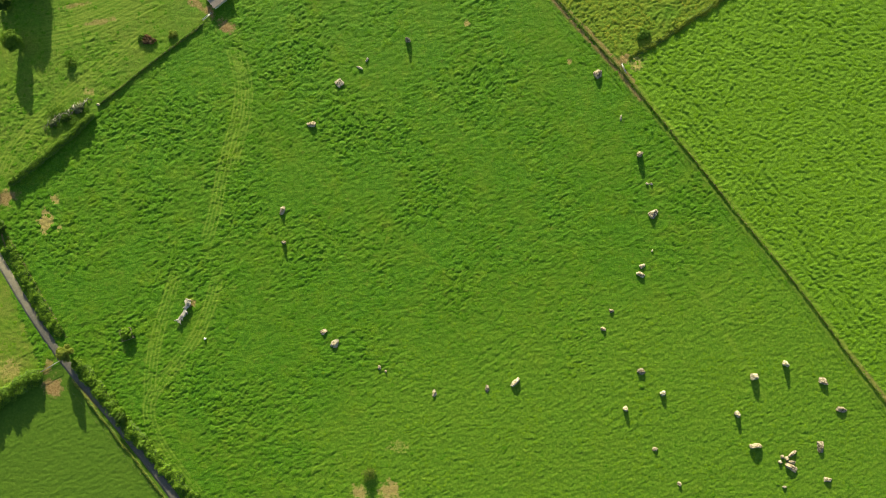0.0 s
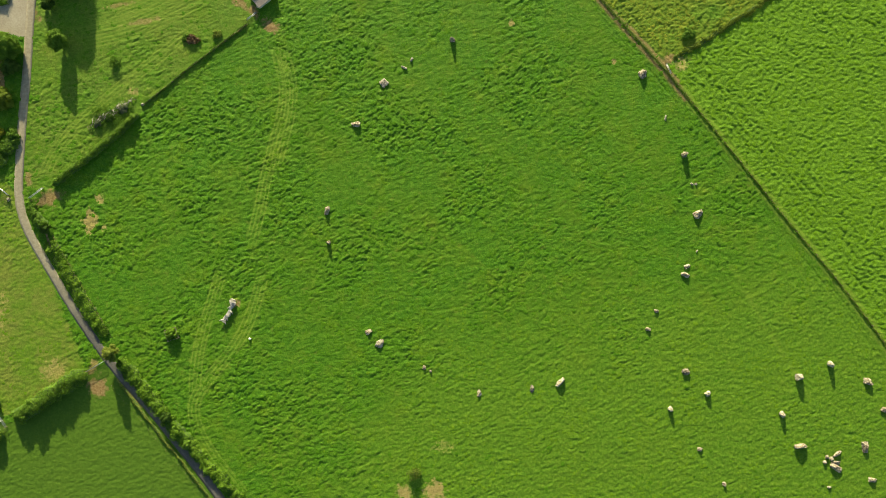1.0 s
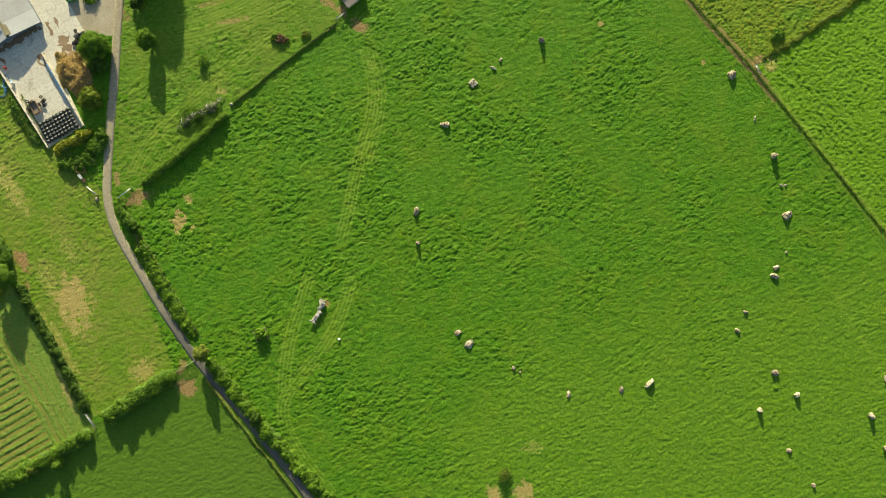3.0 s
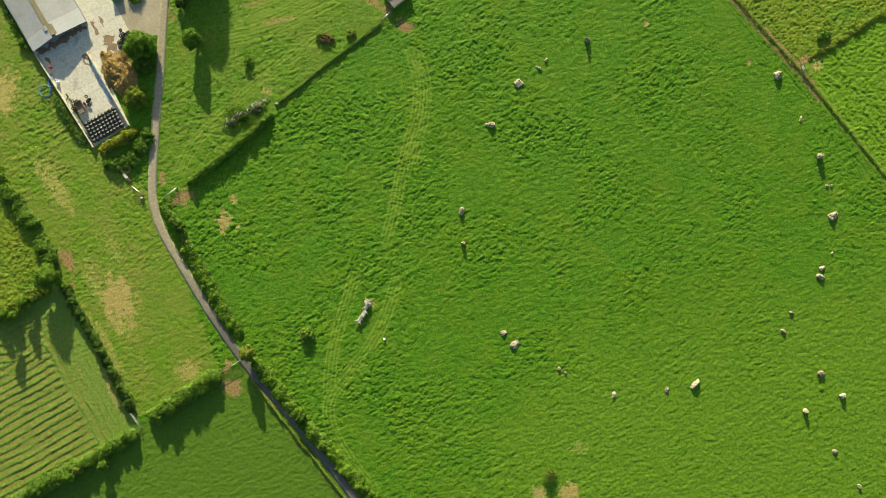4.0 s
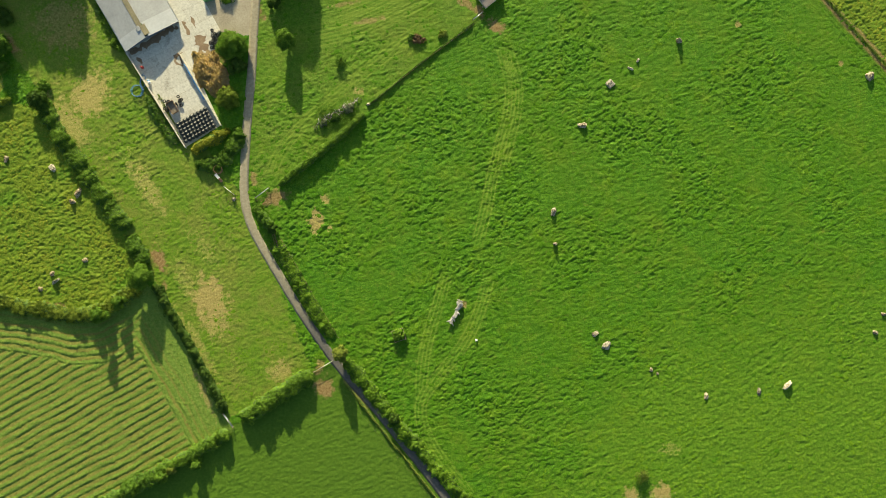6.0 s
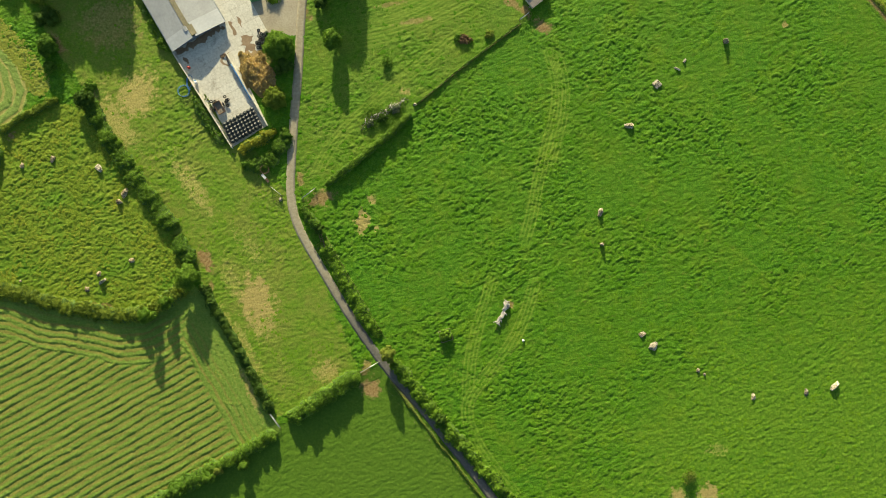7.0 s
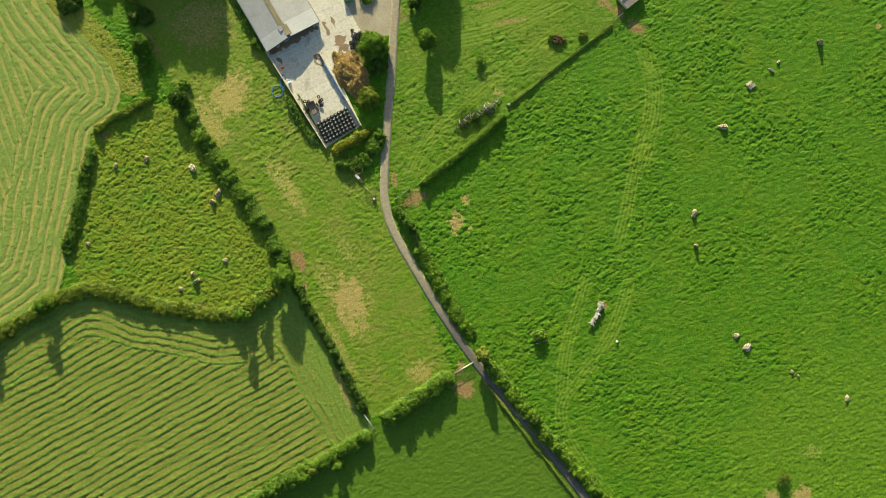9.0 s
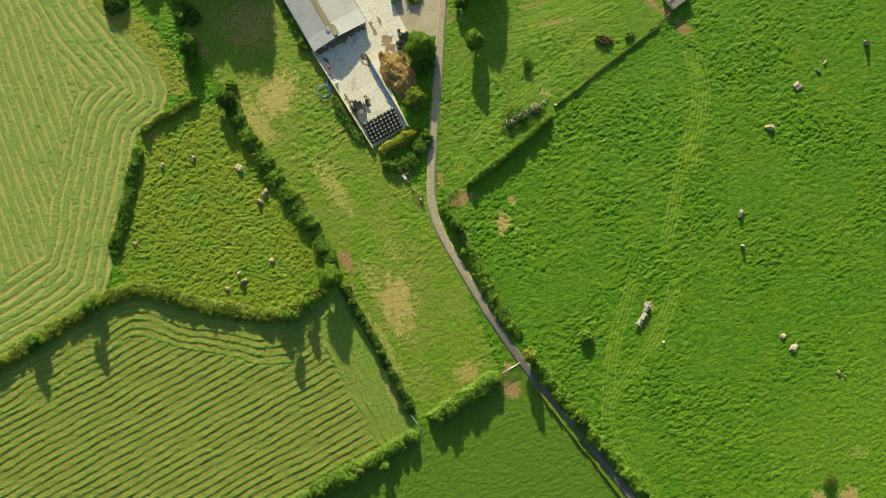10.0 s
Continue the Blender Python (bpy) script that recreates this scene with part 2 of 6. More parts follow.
STRAW = mottled("straw_muck", (0.14, 0.085, 0.03), (0.36, 0.25, 0.11), (0.52, 0.4, 0.2), 1.0, relief=0.1)
STRAW_BIT = foliage("loose_straw", (0.2, 0.12, 0.045), (0.42, 0.3, 0.125), (0.62, 0.5, 0.25), 0.9)
BLUE = mottled("blue_paint", (0.04, 0.13, 0.28), (0.07, 0.21, 0.42), (0.15, 0.34, 0.54), 2, 0.4)
GREEN = mottled("green_paint", (0.05, 0.16, 0.06), (0.09, 0.26, 0.1), (0.18, 0.36, 0.18), 2, 0.4)
RED = mottled("red_plastic", (0.4, 0.04, 0.03), (0.55, 0.06, 0.04), (0.65, 0.1, 0.07), 2, 0.4)
WHITE = mottled("white_paint", (0.6, 0.6, 0.58), (0.75, 0.74, 0.72), (0.82, 0.82, 0.8), 2, 0.5)
TIMBER = mottled("weathered_timber", (0.1, 0.08, 0.055), (0.2, 0.165, 0.12), (0.32, 0.28, 0.22), 3)
MUD = mottled("bare_mud", (0.16, 0.1, 0.055), (0.25, 0.17, 0.1), (0.36, 0.27, 0.17), 0.8, relief=0.05)

# ---- plan of the place, in metres ----
LANE = [(-139.6, 89.7), (-140.5, 79.3), (-140.9, 68.9), (-141.1, 56.8), (-142.0, 44.7), (-142.5, 29.3), (-142.6, 20.7), (-141.4, 13.6), (-138.3, 6.8), (-132.9, -1.8), (-126.7, -11.8), (-120.2, -21.3), (-113.7, -30.0), (-107.4, -37.1), (-100.4, -44.5), (-92.5, -54.0), (-85.1, -62.7), (-79.8, -69.7), (-65.6, -87.5)]
HAY_FIELD = [(-311.7, -60.1), (-270.5, -33.7), (-255.5, -24.8), (-247.2, -19.5), (-239.0, -13.4), (-232.3, -10.7), (-223.7, -11.3), (-215.1, -14.5), (-203.2, -15.8), (-192.9, -18.1), (-186.1, -17.9), (-178.6, -12.7), (-171.1, -7.4), (-165.0, -13.1), (-159.6, -22.4), (-153.4, -32.4), (-145.4, -46.5), (-143.5, -51.1), (-152.7, -56.4), (-165.2, -64.8), (-177.7, -72.5), (-200.9, -87.5), (-308.1, -145.2)]
HAY_FIELD_EDGE = [(-311.7, -60.1), (-270.5, -33.7), (-255.5, -24.8), (-247.2, -19.5), (-239.0, -13.4), (-232.3, -10.7), (-223.7, -11.3), (-215.1, -14.5), (-203.2, -15.8), (-192.9, -18.1), (-186.1, -17.9), (-178.6, -12.7), (-171.1, -7.4)]
HAY_FIELD_SIDE = [(-167.6, -10.7), (-159.6, -22.4), (-153.4, -32.4), (-145.4, -46.5)]
MOWN_FIELD = [(-311.7, -60.1), (-270.5, -33.7), (-255.5, -24.8), (-247.2, -19.5), (-239.0, -13.4), (-237.2, -0.6), (-236.3, 6.3), (-233.5, 23.4), (-231.3, 36.3), (-223.9, 42.5), (-222.1, 49.5), (-225.2, 58.0), (-233.2, 66.4), (-241.2, 74.8), (-249.4, 86.6), (-318.9, 109.0)]
MOWN_EDGE = [(-311.7, -60.1), (-270.5, -33.7), (-255.5, -24.8), (-247.2, -19.5), (-239.0, -13.4), (-237.2, -0.6), (-236.3, 6.3), (-233.5, 23.4), (-231.3, 36.3), (-223.9, 42.5), (-222.1, 49.5), (-225.2, 58.0), (-233.2, 66.4), (-241.2, 74.8), (-249.4, 86.6)]
ENCLOSURE = [(-236.8, -1.4), (-232.6, 23.4), (-230.5, 36.3), (-214.6, 46.2), (-205.1, 44.8), (-192.7, 27.9), (-176.7, 7.8), (-171.2, -4.8), (-178.6, -12.7), (-192.9, -18.1), (-215.1, -14.5), (-232.3, -10.7)]
LANE_PASTURE = [(-217.8, 66.8), (-201.7, 44.8), (-187.4, 22.9), (-171.3, -2.2), (-144.5, -47.4), (-120.2, -33.5), (-142.6, 19.8), (-153.5, 32.4), (-178.3, 62.7), (-189.4, 88.3), (-223.7, 87.4)]
LOW_FIELD = [(-120.2, -34.1), (-141.1, -48.1), (-177.7, -72.2), (-200.9, -87.5), (-65.5, -89.2), (-80.3, -69.7), (-113.5, -30.5)]
PADDOCK = [(-136.1, 20.0), (-106.7, 44.8), (-72.2, 74.5), (-71.0, 102.0), (-139.9, 100.1), (-141.3, 56.8), (-142.6, 29.3)]
EAST_FIELD = [(54.8, 62.6), (84.0, 83.7), (123.1, 110.9), (210.6, 112.5), (208.2, -119.5), (134.9, -38.9), (123.3, -24.6), (112.9, -10.3), (102.6, 2.4), (81.8, 27.1), (62.6, 50.2)]
CORNER_FIELD = [(33.6, 82.8), (54.7, 63.6), (84.0, 83.7), (123.1, 110.9), (13.3, 108.8)]
EAST_FENCE = [(11.5, 108.8), (33.6, 82.8), (43.3, 72.1), (53.8, 61.0), (62.6, 50.2), (71.3, 39.9), (81.8, 27.1), (92.2, 14.3), (102.6, 2.4), (112.9, -10.3), (123.3, -24.6), (134.9, -38.9), (155.8, -64.9)]
CORNER_HEDGE = [(55.9, 64.7), (65.9, 71.1), (75.4, 77.4), (86.6, 85.2), (109.2, 100.9)]
YARD = [(-179.7, 62.3), (-167.2, 71.6), (-175.9, 88.7), (-157.7, 89.1), (-156.4, 78.8), (-151.0, 69.4), (-152.3, 63.0), (-158.2, 56.6), (-149.8, 40.6), (-160.2, 33.7)]
DRIVE = [(-158.1, 89.1), (-141.0, 89.5), (-140.8, 74.0), (-142.2, 67.0), (-145.2, 68.6), (-148.6, 68.9), (-153.3, 68.4), (-159.0, 78.8)]
TRACKS = [
    [(-66.6, 69.2), (-64.8, 64.0), (-62.4, 55.5), (-62.6, 46.9), (-65.4, 36.5), (-67.8, 26.1), (-69.3, 15.8), (-72.5, 3.8)],
    [(-64.8, 67.5), (-60.7, 57.2), (-60.5, 46.9), (-63.2, 36.5), (-65.8, 26.2)],
    [(-69.2, -72.4), (-79.7, -60.9), (-85.8, -51.8), (-88.0, -45.1), (-87.2, -40.0), (-82.8, -33.9), (-77.0, -27.0), (-72.0, -18.4), (-68.8, -8.1), (-67.3, 0.5)],
    [(-87.7, -42.5), (-87.5, -30.7), (-85.6, -20.4), (-82.4, -10.1), (-80.1, 0.1)],
    [(-127.0, 68.9), (-115.1, 71.8), (-103.2, 76.5), (-93.0, 82.6)],
    [(-125.7, 72.0), (-111.8, 75.9), (-99.9, 81.7)],
    [(-126.6, 65.8), (-113.3, 68.6), (-101.4, 73.1), (-87.8, 80.7)],
    [(-136.1, 22.6), (-131.3, 34.7), (-119.6, 47.0), (-102.8, 61.3), (-87.7, 73.8)],
]
SCRUB = [(-219.4, 51.2), (-222.7, 57.2), (-228.4, 63.9), (-234.7, 69.4), (-240.4, 73.9), (-249.3, 84.9)]
FOOTPATH = [(68.9, 14.8), (72.4, 5.4), (77.7, -4.9), (87.2, -20.1), (97.6, -37.0)]
BED = [(LANE, 1.35)]

# bare or dry patches: place, half length, half width, turn, how dry, how bare
PATCHES = []


def dry_patch(x, y, half_length, half_width, turn, dry, bare):
    PATCHES.append((x, y, half_length, half_width, turn, dry, bare))


dry_patch(-133.5, 18.6, 4.6, 2.6, 30, 0.3, 0.9)
dry_patch(-77.5, 80.6, 5.0, 1.8, -42, 0.4, 0.8)
dry_patch(-67.5, 72.6, 3.6, 2.0, -25, 0.4, 1.0)
dry_patch(-72.6, 77.3, 3.0, 1.6, -50, 0.3, 0.9)
dry_patch(-120.8, 11.9, 2.3, 4.2, -10, 0.9, 0.35)
dry_patch(-117.9, 18.8, 1.3, 1.6, 30, 0.8, 0.25)
dry_patch(-116.2, 9.8, 0.9, 0.9, 0, 0.7, 0.2)
dry_patch(-151.6, -12.5, 5.6, 8.4, 10, 1.0, 0.3)
dry_patch(-150.0, -19.6, 5.0, 5.0, 0, 0.6, 0.1)
dry_patch(-129.9, -33.5, 4.0, 4.5, 0, 0.6, 0.15)
dry_patch(-116.7, -37.9, 3.2, 3.4, 0, 0.5, 0.95)
dry_patch(-118.2, -31.5, 3.0, 1.6, 60, 0.5, 0.6)
dry_patch(-167.5, -0.6, 2.2, 4.4, 20, 0.1, 1.0)
dry_patch(-165.7, -8.1, 1.0, 2.4, 20, 0.3, 0.7)
dry_patch(-189.9, 48.6, 9.0, 5.5, 60, 0.9, 0.1)
dry_patch(-196.5, 40.7, 12.0, 5.0, -55, 0.65, 0.0)
dry_patch(-172.0, 21.6, 12.0, 3.0, -55, 0.6, 0.0)
dry_patch(-154.4, 3.3, 8.0, 3.0, -50, 0.35, 0.0)
dry_patch(-155.3, -26.0, 15.0, 2.4, -59, 0.5, 0.0)
dry_patch(-159.2, -7.0, 9.0, 3.0, -65, 0.4, 0.0)
dry_patch(-198.3, 70.8, 10.0, 9.0, 0, 0.4, 0.35)
dry_patch(-227.4, 35.2, 2.2, 1.4, 30, 0.2, 0.9)
dry_patch(-198.1, -14.9, 4.6, 0.8, -5, 0.3, 0.9)
dry_patch(-14.7, -66.9, 3.2, 3.0, 0, 0.95, 0.4)
dry_patch(-23.7, -68.1, 2.8, 2.4, 0, 0.9, 0.3)
dry_patch(-75.5, -12.2, 1.3, 1.3, 0, 0.6, 0.8)
dry_patch(-12.4, -54.0, 4.0, 2.0, 0, 0.4, 0.0)
dry_patch(54.6, 65.0, 2.4, 1.4, 35, 0.5, 0.8)
dry_patch(58.1, 63.7, 3.0, 2.6, 0, 0.75, 0.1)
dry_patch(37.7, 63.6, 0.9, 0.8, 0, 0.7, 0.5)
dry_patch(6.3, 74.8, 1.2, 1.2, 0, 0.7, 0.4)
dry_patch(-153.2, -39.1, 1.4, 9.0, 25, 0.6, 0.3)
dry_patch(-107.3, -39.6, 0.8, 7.0, 40, 0.5, 0.4)
dry_patch(-139.6, 24.2, 1.0, 3.2, 15, 0.5, 0.7)
dry_patch(-106.5, 73.3, 6.0, 1.0, 12, 0.4, 0.5)
dry_patch(-113.5, 78.3, 5.0, 0.8, 12, 0.4, 0.5)
dry_patch(-108.6, 51.6, 2.0, 1.4, 0, 0.7, 0.1)
dry_patch(-144.4, 74.8, 7.0, 3.6, 5, 0.2, 1.0)
dry_patch(-151.2, 72.9, 5.0, 2.4, -20, 0.2, 1.0)
dry_patch(-214.3, 64.3, 4.0, 1.4, -55, 0.3, 0.8)
dry_patch(-156.0, 59.8, 7.5, 8.0, 0, 0.3, 1.0)


# ---- ground ----
def plan_masks(x, y):
    """What grows where: one field of numbers for each kind of ground."""
    wob = 0.7 * perlin(x / 3.1, y / 3.1, 3) + 0.3 * perlin(x / 0.9, y / 0.9, 4)
    xw, yw = x + wob, y + 0.7 * perlin(x / 2.7, y / 2.7, 5)
    k = {}
    for name, poly in (("hay", HAY_FIELD), ("mown", MOWN_FIELD), ("enclosure", ENCLOSURE), ("pasture", LANE_PASTURE),
                       ("low", LOW_FIELD), ("paddock", PADDOCK), ("east", EAST_FIELD), ("corner", CORNER_FIELD)):
        k[name] = inside(xw, yw, poly).astype(float)
    dry, bare = np.zeros_like(x), np.zeros_like(x)
    rag = 0.45 * perlin(x / 1.9, y / 1.9, 11) + 0.3 * perlin(x / 0.7, y / 0.7, 12)
    for px, py, a, b, turn, d, e in PATCHES:
        near = (np.abs(x - px) < 20) & (np.abs(y - py) < 20)
        c, s = math.cos(radians(turn)), math.sin(radians(turn))
        u, v = (x[near] - px) * c + (y[near] - py) * s, -(x[near] - px) * s + (y[near] - py) * c
        r = np.sqrt((u / a) ** 2 + (v / b) ** 2) + rag[near]
        dry[near] = np.maximum(dry[near], d * step01(1.35 - r, 0, 1.0))
        bare[near] = np.maximum(bare[near], e * step01(1.1 - r, 0, 0.6))
    dry = np.maximum(dry, 0.45 * step01(4.2 + rag - away(x, y, SCRUB), 0, 1.5) * (1 - k["mown"]))
    track = np.zeros_like(x)
    for line in TRACKS:
        q, t, s = evenly(line, 1.0)
        d = away(x, y, [tuple(p) for p in q])
        ends = np.minimum(np.hypot(x - q[0, 0], y - q[0, 1]), np.hypot(x - q[-1, 0], y - q[-1, 1]))
        fade = step01(ends, 0, 8) * np.clip(0.95 + 0.5 * perlin(x / 6, y / 6, 21), 0, 1)
        for off in (0.55, 1.65):
            track = np.maximum(track, fade * np.exp(-((d - off) / 0.25) ** 2))
        track = np.maximum(track, 0.1 * fade * step01(3.0 - d, 0, 1.6))
    d = away(x, y, FOOTPATH)
    track = np.maximum(track, 0.4 * np.exp(-((d + 0.8 * perlin(x / 5, y / 5, 25)) / 0.8) ** 2) * np.clip(0.7 + 0.8 * perlin(x / 7, y / 7, 26), 0, 1))
    fence = away(x, y, EAST_FENCE)
    ruts = np.zeros_like(x)
    for off, far_side in ((1.6, 0), (2.5, 0), (3.6, 0), (5.0, 1), (6.9, 1), (9.2, 1), (11.0, 1), (14.0, 1)):
        ruts = np.maximum(ruts, np.exp(-((fence - off) / 0.3) ** 2) * (0.6 + 0.6 * perlin(x / 9 + off, y / 9, 22)) * (k["east"] == far_side))
    k["ruts"] = ruts * (x > 10)
    track = np.maximum(track, 0.85 * np.exp(-((fence - 1.1) / 0.4) ** 2) * (y < 60))
    bare = np.maximum(bare, 0.75 * np.exp(-((fence - 0.9) / 0.55) ** 2) * step01(-y + 4 * wob, 12, 36) * (x > 40) * k["east"])
    bare = np.maximum(bare, 0.9 * np.exp(-((fence - 1.0) / 0.6) ** 2) * (y > 52 + 3 * wob) * (x > 0) * (1 - k["east"]) * (1 - k["corner"]))
    k["short"] = step01(-y + 0.3 * x + 9 * perlin(x / 25, y / 25, 23), 8, 42) * step01(x + 8 * perlin(x / 20, y / 20, 24), -70, -15) * (1 - k["east"])
    k["fence_strip"] = np.exp(-((fence - 0.9) / 0.5) ** 2)
    k["track"], k["dry"], k["bare"] = np.clip(track, 0, 1), dry, bare
    k["bed"] = np.zeros_like(x)
    for line, half in BED:
        q, t, s = evenly(line, 2.0)
        k["bed"] = np.maximum(k["bed"], step01(half + 0.4 - away(x, y, [tuple(p) for p in q]), 0, 0.6))
    k["bed"] = np.maximum(k["bed"], (inside(x, y, YARD) | inside(x, y, DRIVE)).astype(float))
    # windrows: along the hedge at the edge of the field, straight further in
    edge = away(x, y, HAY_FIELD_EDGE + HAY_FIELD_SIDE) + 0.7 * perlin(x / 9, y / 9, 31)
    side = away(x, y, HAY_FIELD_SIDE)
    straight = (-0.505 * x + 0.863 * y) + 0.5 * perlin(x / 13, y / 13, 32)
    head = step01(edge, 13.5, 15.0)
    jit = 0.05 * perlin(x / 2.2, y / 2.2, 38) + 0.03 * perlin(x / 0.8, y / 0.8, 39)
    a = jit + np.where(head > 0.5, straight / 2.25, edge / 2.25)
    calm = 0.35 + 0.65 * step01(side + 3 * perlin(x / 6, y / 6, 34), 5, 17)
    row = 0.5 + 0.5 * np.cos(2 * np.pi * a)
    k["row_hay"] = step01(row, 0.15, 0.6) * calm * (0.9 + 0.45 * perlin(x / 1.3, y / 1.3, 33)) * np.clip(1.05 + 0.7 * perlin(x / 7, y / 7, 30), 0.45, 1.1) + 0.4 * (1 - step01(side, 6, 17)) + 0.4 * (1 - step01(edge, 3, 7))
    lap = (np.where(head > 0.5, a, -a) + 0.24) % 1.0
    k["ridge_hay"] = step01(lap, 0.0, 0.16) * (1 - lap) ** 0.7 * calm * (0.85 + 0.4 * perlin(x / 1.3, y / 1.3, 33)) * np.clip(1.1 + 0.9 * perlin(x / 6, y / 6, 30), 0.35, 1.35)
    edge2 = away(x, y, MOWN_EDGE) + 0.8 * perlin(x / 11, y / 11, 35)
    inner = (0.93 * x + 0.37 * y + 0.5 * perlin(x / 15, y / 15, 37)) / 2.6
    a = 0.35 * jit + np.where(edge2 + 1.5 * perlin(x / 8, y / 8, 40) > 21, inner, edge2 / 2.75)
    k["row_mown"] = step01(0.5 + 0.5 * np.cos(2 * np.pi * a) + 0.4 * perlin(x / 3, y / 6, 43), 0.05, 0.5) * (0.85 + 0.5 * perlin(x / 1.2, y / 1.2, 36))
    return k


def ground_height(x, y, k):
    """Hummocks, windrows and ruts, by the kind of ground."""
    cut = np.maximum(k["hay"], k["mown"])
    dens = 0.55 + 0.6 * perlin(x / 17, y / 17, 41) + 0.35 * perlin(x / 5, y / 5, 42)
    swing = 0.8 * perlin(x / 14, y / 14, 48)
    u, v = 0.86 * x + 0.5 * y + swing, -0.5 * x + 0.86 * y + swing
    small = np.maximum(tufts(u, v, 1.5, 51, 1.2), 0.8 * tufts(u + 3.1, v, 0.95, 55, 1.15))
    fine_noise = perlin(x / 0.8, y / 0.8, 53)
    lush = np.clip(0.4 + 0.8 * dens, 0.5, 1.15)
    clump = perlin(u / 0.9, v / 0.66, 56) + 0.65 * perlin((u - 0.3 * v) / 0.55, v / 0.47, 49) + 0.9 * perlin(u / 2.2, v / 1.4, 47)
    strength = lush * np.clip(0.95 + 0.5 * perlin(x / 30, y / 30, 57) - 0.002 * (x + 40), 0.5, 1.3)
    z = 0.148 * clump * strength + 0.09 * small * lush + 0.03 * fine_noise
    dots = np.maximum(tufts(x, y + 0.2 * x, 1.25, 62), 0.8 * tufts(x - 0.3 * y, y, 0.85, 63))
    z += k["short"] * (0.055 * clump + 0.13 * dots * np.clip(0.75 + 0.9 * perlin(x / 9, y / 9, 64), 0.2, 1.2) - 0.8 * z)
    along, across = 0.62 * x - 0.78 * y, 0.78 * x + 0.62 * y
    z_east = 0.12 * tufts(x - 0.5 * y, y, 1.5, 54) + 0.16 * perlin((x - 0.4 * y) / 1.1, (y + 0.3 * x) / 0.85, 60) + 0.05 * perlin(x / 0.55, y / 0.5, 46) + 0.14 * perlin(along / 4.5, across / 1.3, 58) * np.clip(0.5 + perlin(x / 16, y / 16, 59), 0, 1)
    z_rough = 0.14 * clump + 0.08 * small + 0.06 * fine_noise
    z_low = 0.06 * clump + 0.03 * fine_noise
    z_cut = 0.05 * fine_noise + 0.04 * small
    z = np.where(k["east"] > 0, z_east, z)
    z = np.where((k["enclosure"] > 0) | (k["corner"] > 0), z_rough, z)
    z = np.where(k["paddock"] > 0, 0.65 * z, z)
    z = np.where(k["low"] > 0, z_low, z)
    z = np.where(k["pasture"] > 0, 0.58 * z, z)
    z = np.where(cut > 0, z_cut, z)
    z += k["hay"] * 0.23 * k["ridge_hay"] + k["mown"] * 0.12 * k["row_mown"]
    z *= (1 - 0.8 * k["track"]) * (1 - 0.75 * k["bare"]) * (1 - 0.5 * k["dry"])
    z -= 0.16 * k["ruts"]
    z = z * (1 - k["bed"])
    return z, cut, lush


def build_ground():
    far = np.geomspace(4, 2600.0, 16)
    xs = np.concatenate([-284.0 - far[::-1], np.arange(-284.0, -142.0, 0.27), np.arange(-142.0, 142.0, 0.33), 142.0 + far])
    ys = np.concatenate([-80.0 - far[::-1], np.arange(-80.0, 92.0, 0.3), 92.0 + far])
    x, y = (a.ravel() for a in np.meshgrid(xs, ys))
    fine = (x > -284.5) & (x < 142.5) & (y > -80.5) & (y < 92.5)
    k = plan_masks(x, y)
    z, cut, lush = ground_height(x, y, k)
    z = np.where(fine, z, 0.0)
    nx, ny = len(xs), len(ys)
    me = bpy.data.meshes.new("ground")
    me.vertices.add(nx * ny)
    me.vertices.foreach_set("co", np.stack([x, y, z], 1).astype(np.float32).ravel())
    i = (np.arange(ny - 1)[:, None] * nx + np.arange(nx - 1)[None, :]).ravel()
    quads = np.stack([i, i + 1, i + nx + 1, i + nx], 1).astype(np.int32)
    me.loops.add(quads.size)
    me.loops.foreach_set("vertex_index", quads.ravel())
    me.polygons.add(len(quads))
    me.polygons.foreach_set("loop_start", np.arange(0, quads.size, 4, dtype=np.int32))
    me.polygons.foreach_set("use_smooth", np.ones(len(quads), bool))
    me.update(calc_edges=True)
    sets = {"field_a": (cut, np.maximum(k["enclosure"], k["corner"]), k["east"]),
            "field_b": (np.clip(k["dry"] + 0.12 * k["fence_strip"], 0, 1), k["bare"], k["track"]),
            "field_c": (k["hay"] * k["row_hay"] + k["mown"] * k["row_mown"], np.maximum(k["pasture"], 0.5 * k["paddock"]), k["low"]),
            "field_d": (k["short"], k["mown"], np.clip(k["ruts"], 0, 1))}
    for name, three in sets.items():
        a = me.attributes.new(name, "FLOAT_VECTOR", "POINT")
        a.data.foreach_set("vector", np.stack(three, 1).astype(np.float32).ravel())
    ob = new("ground", me)
    tagged(ob, "uneven green pasture and mown hay fields with worn dry patches", "ground", kind="structure")
    return ob


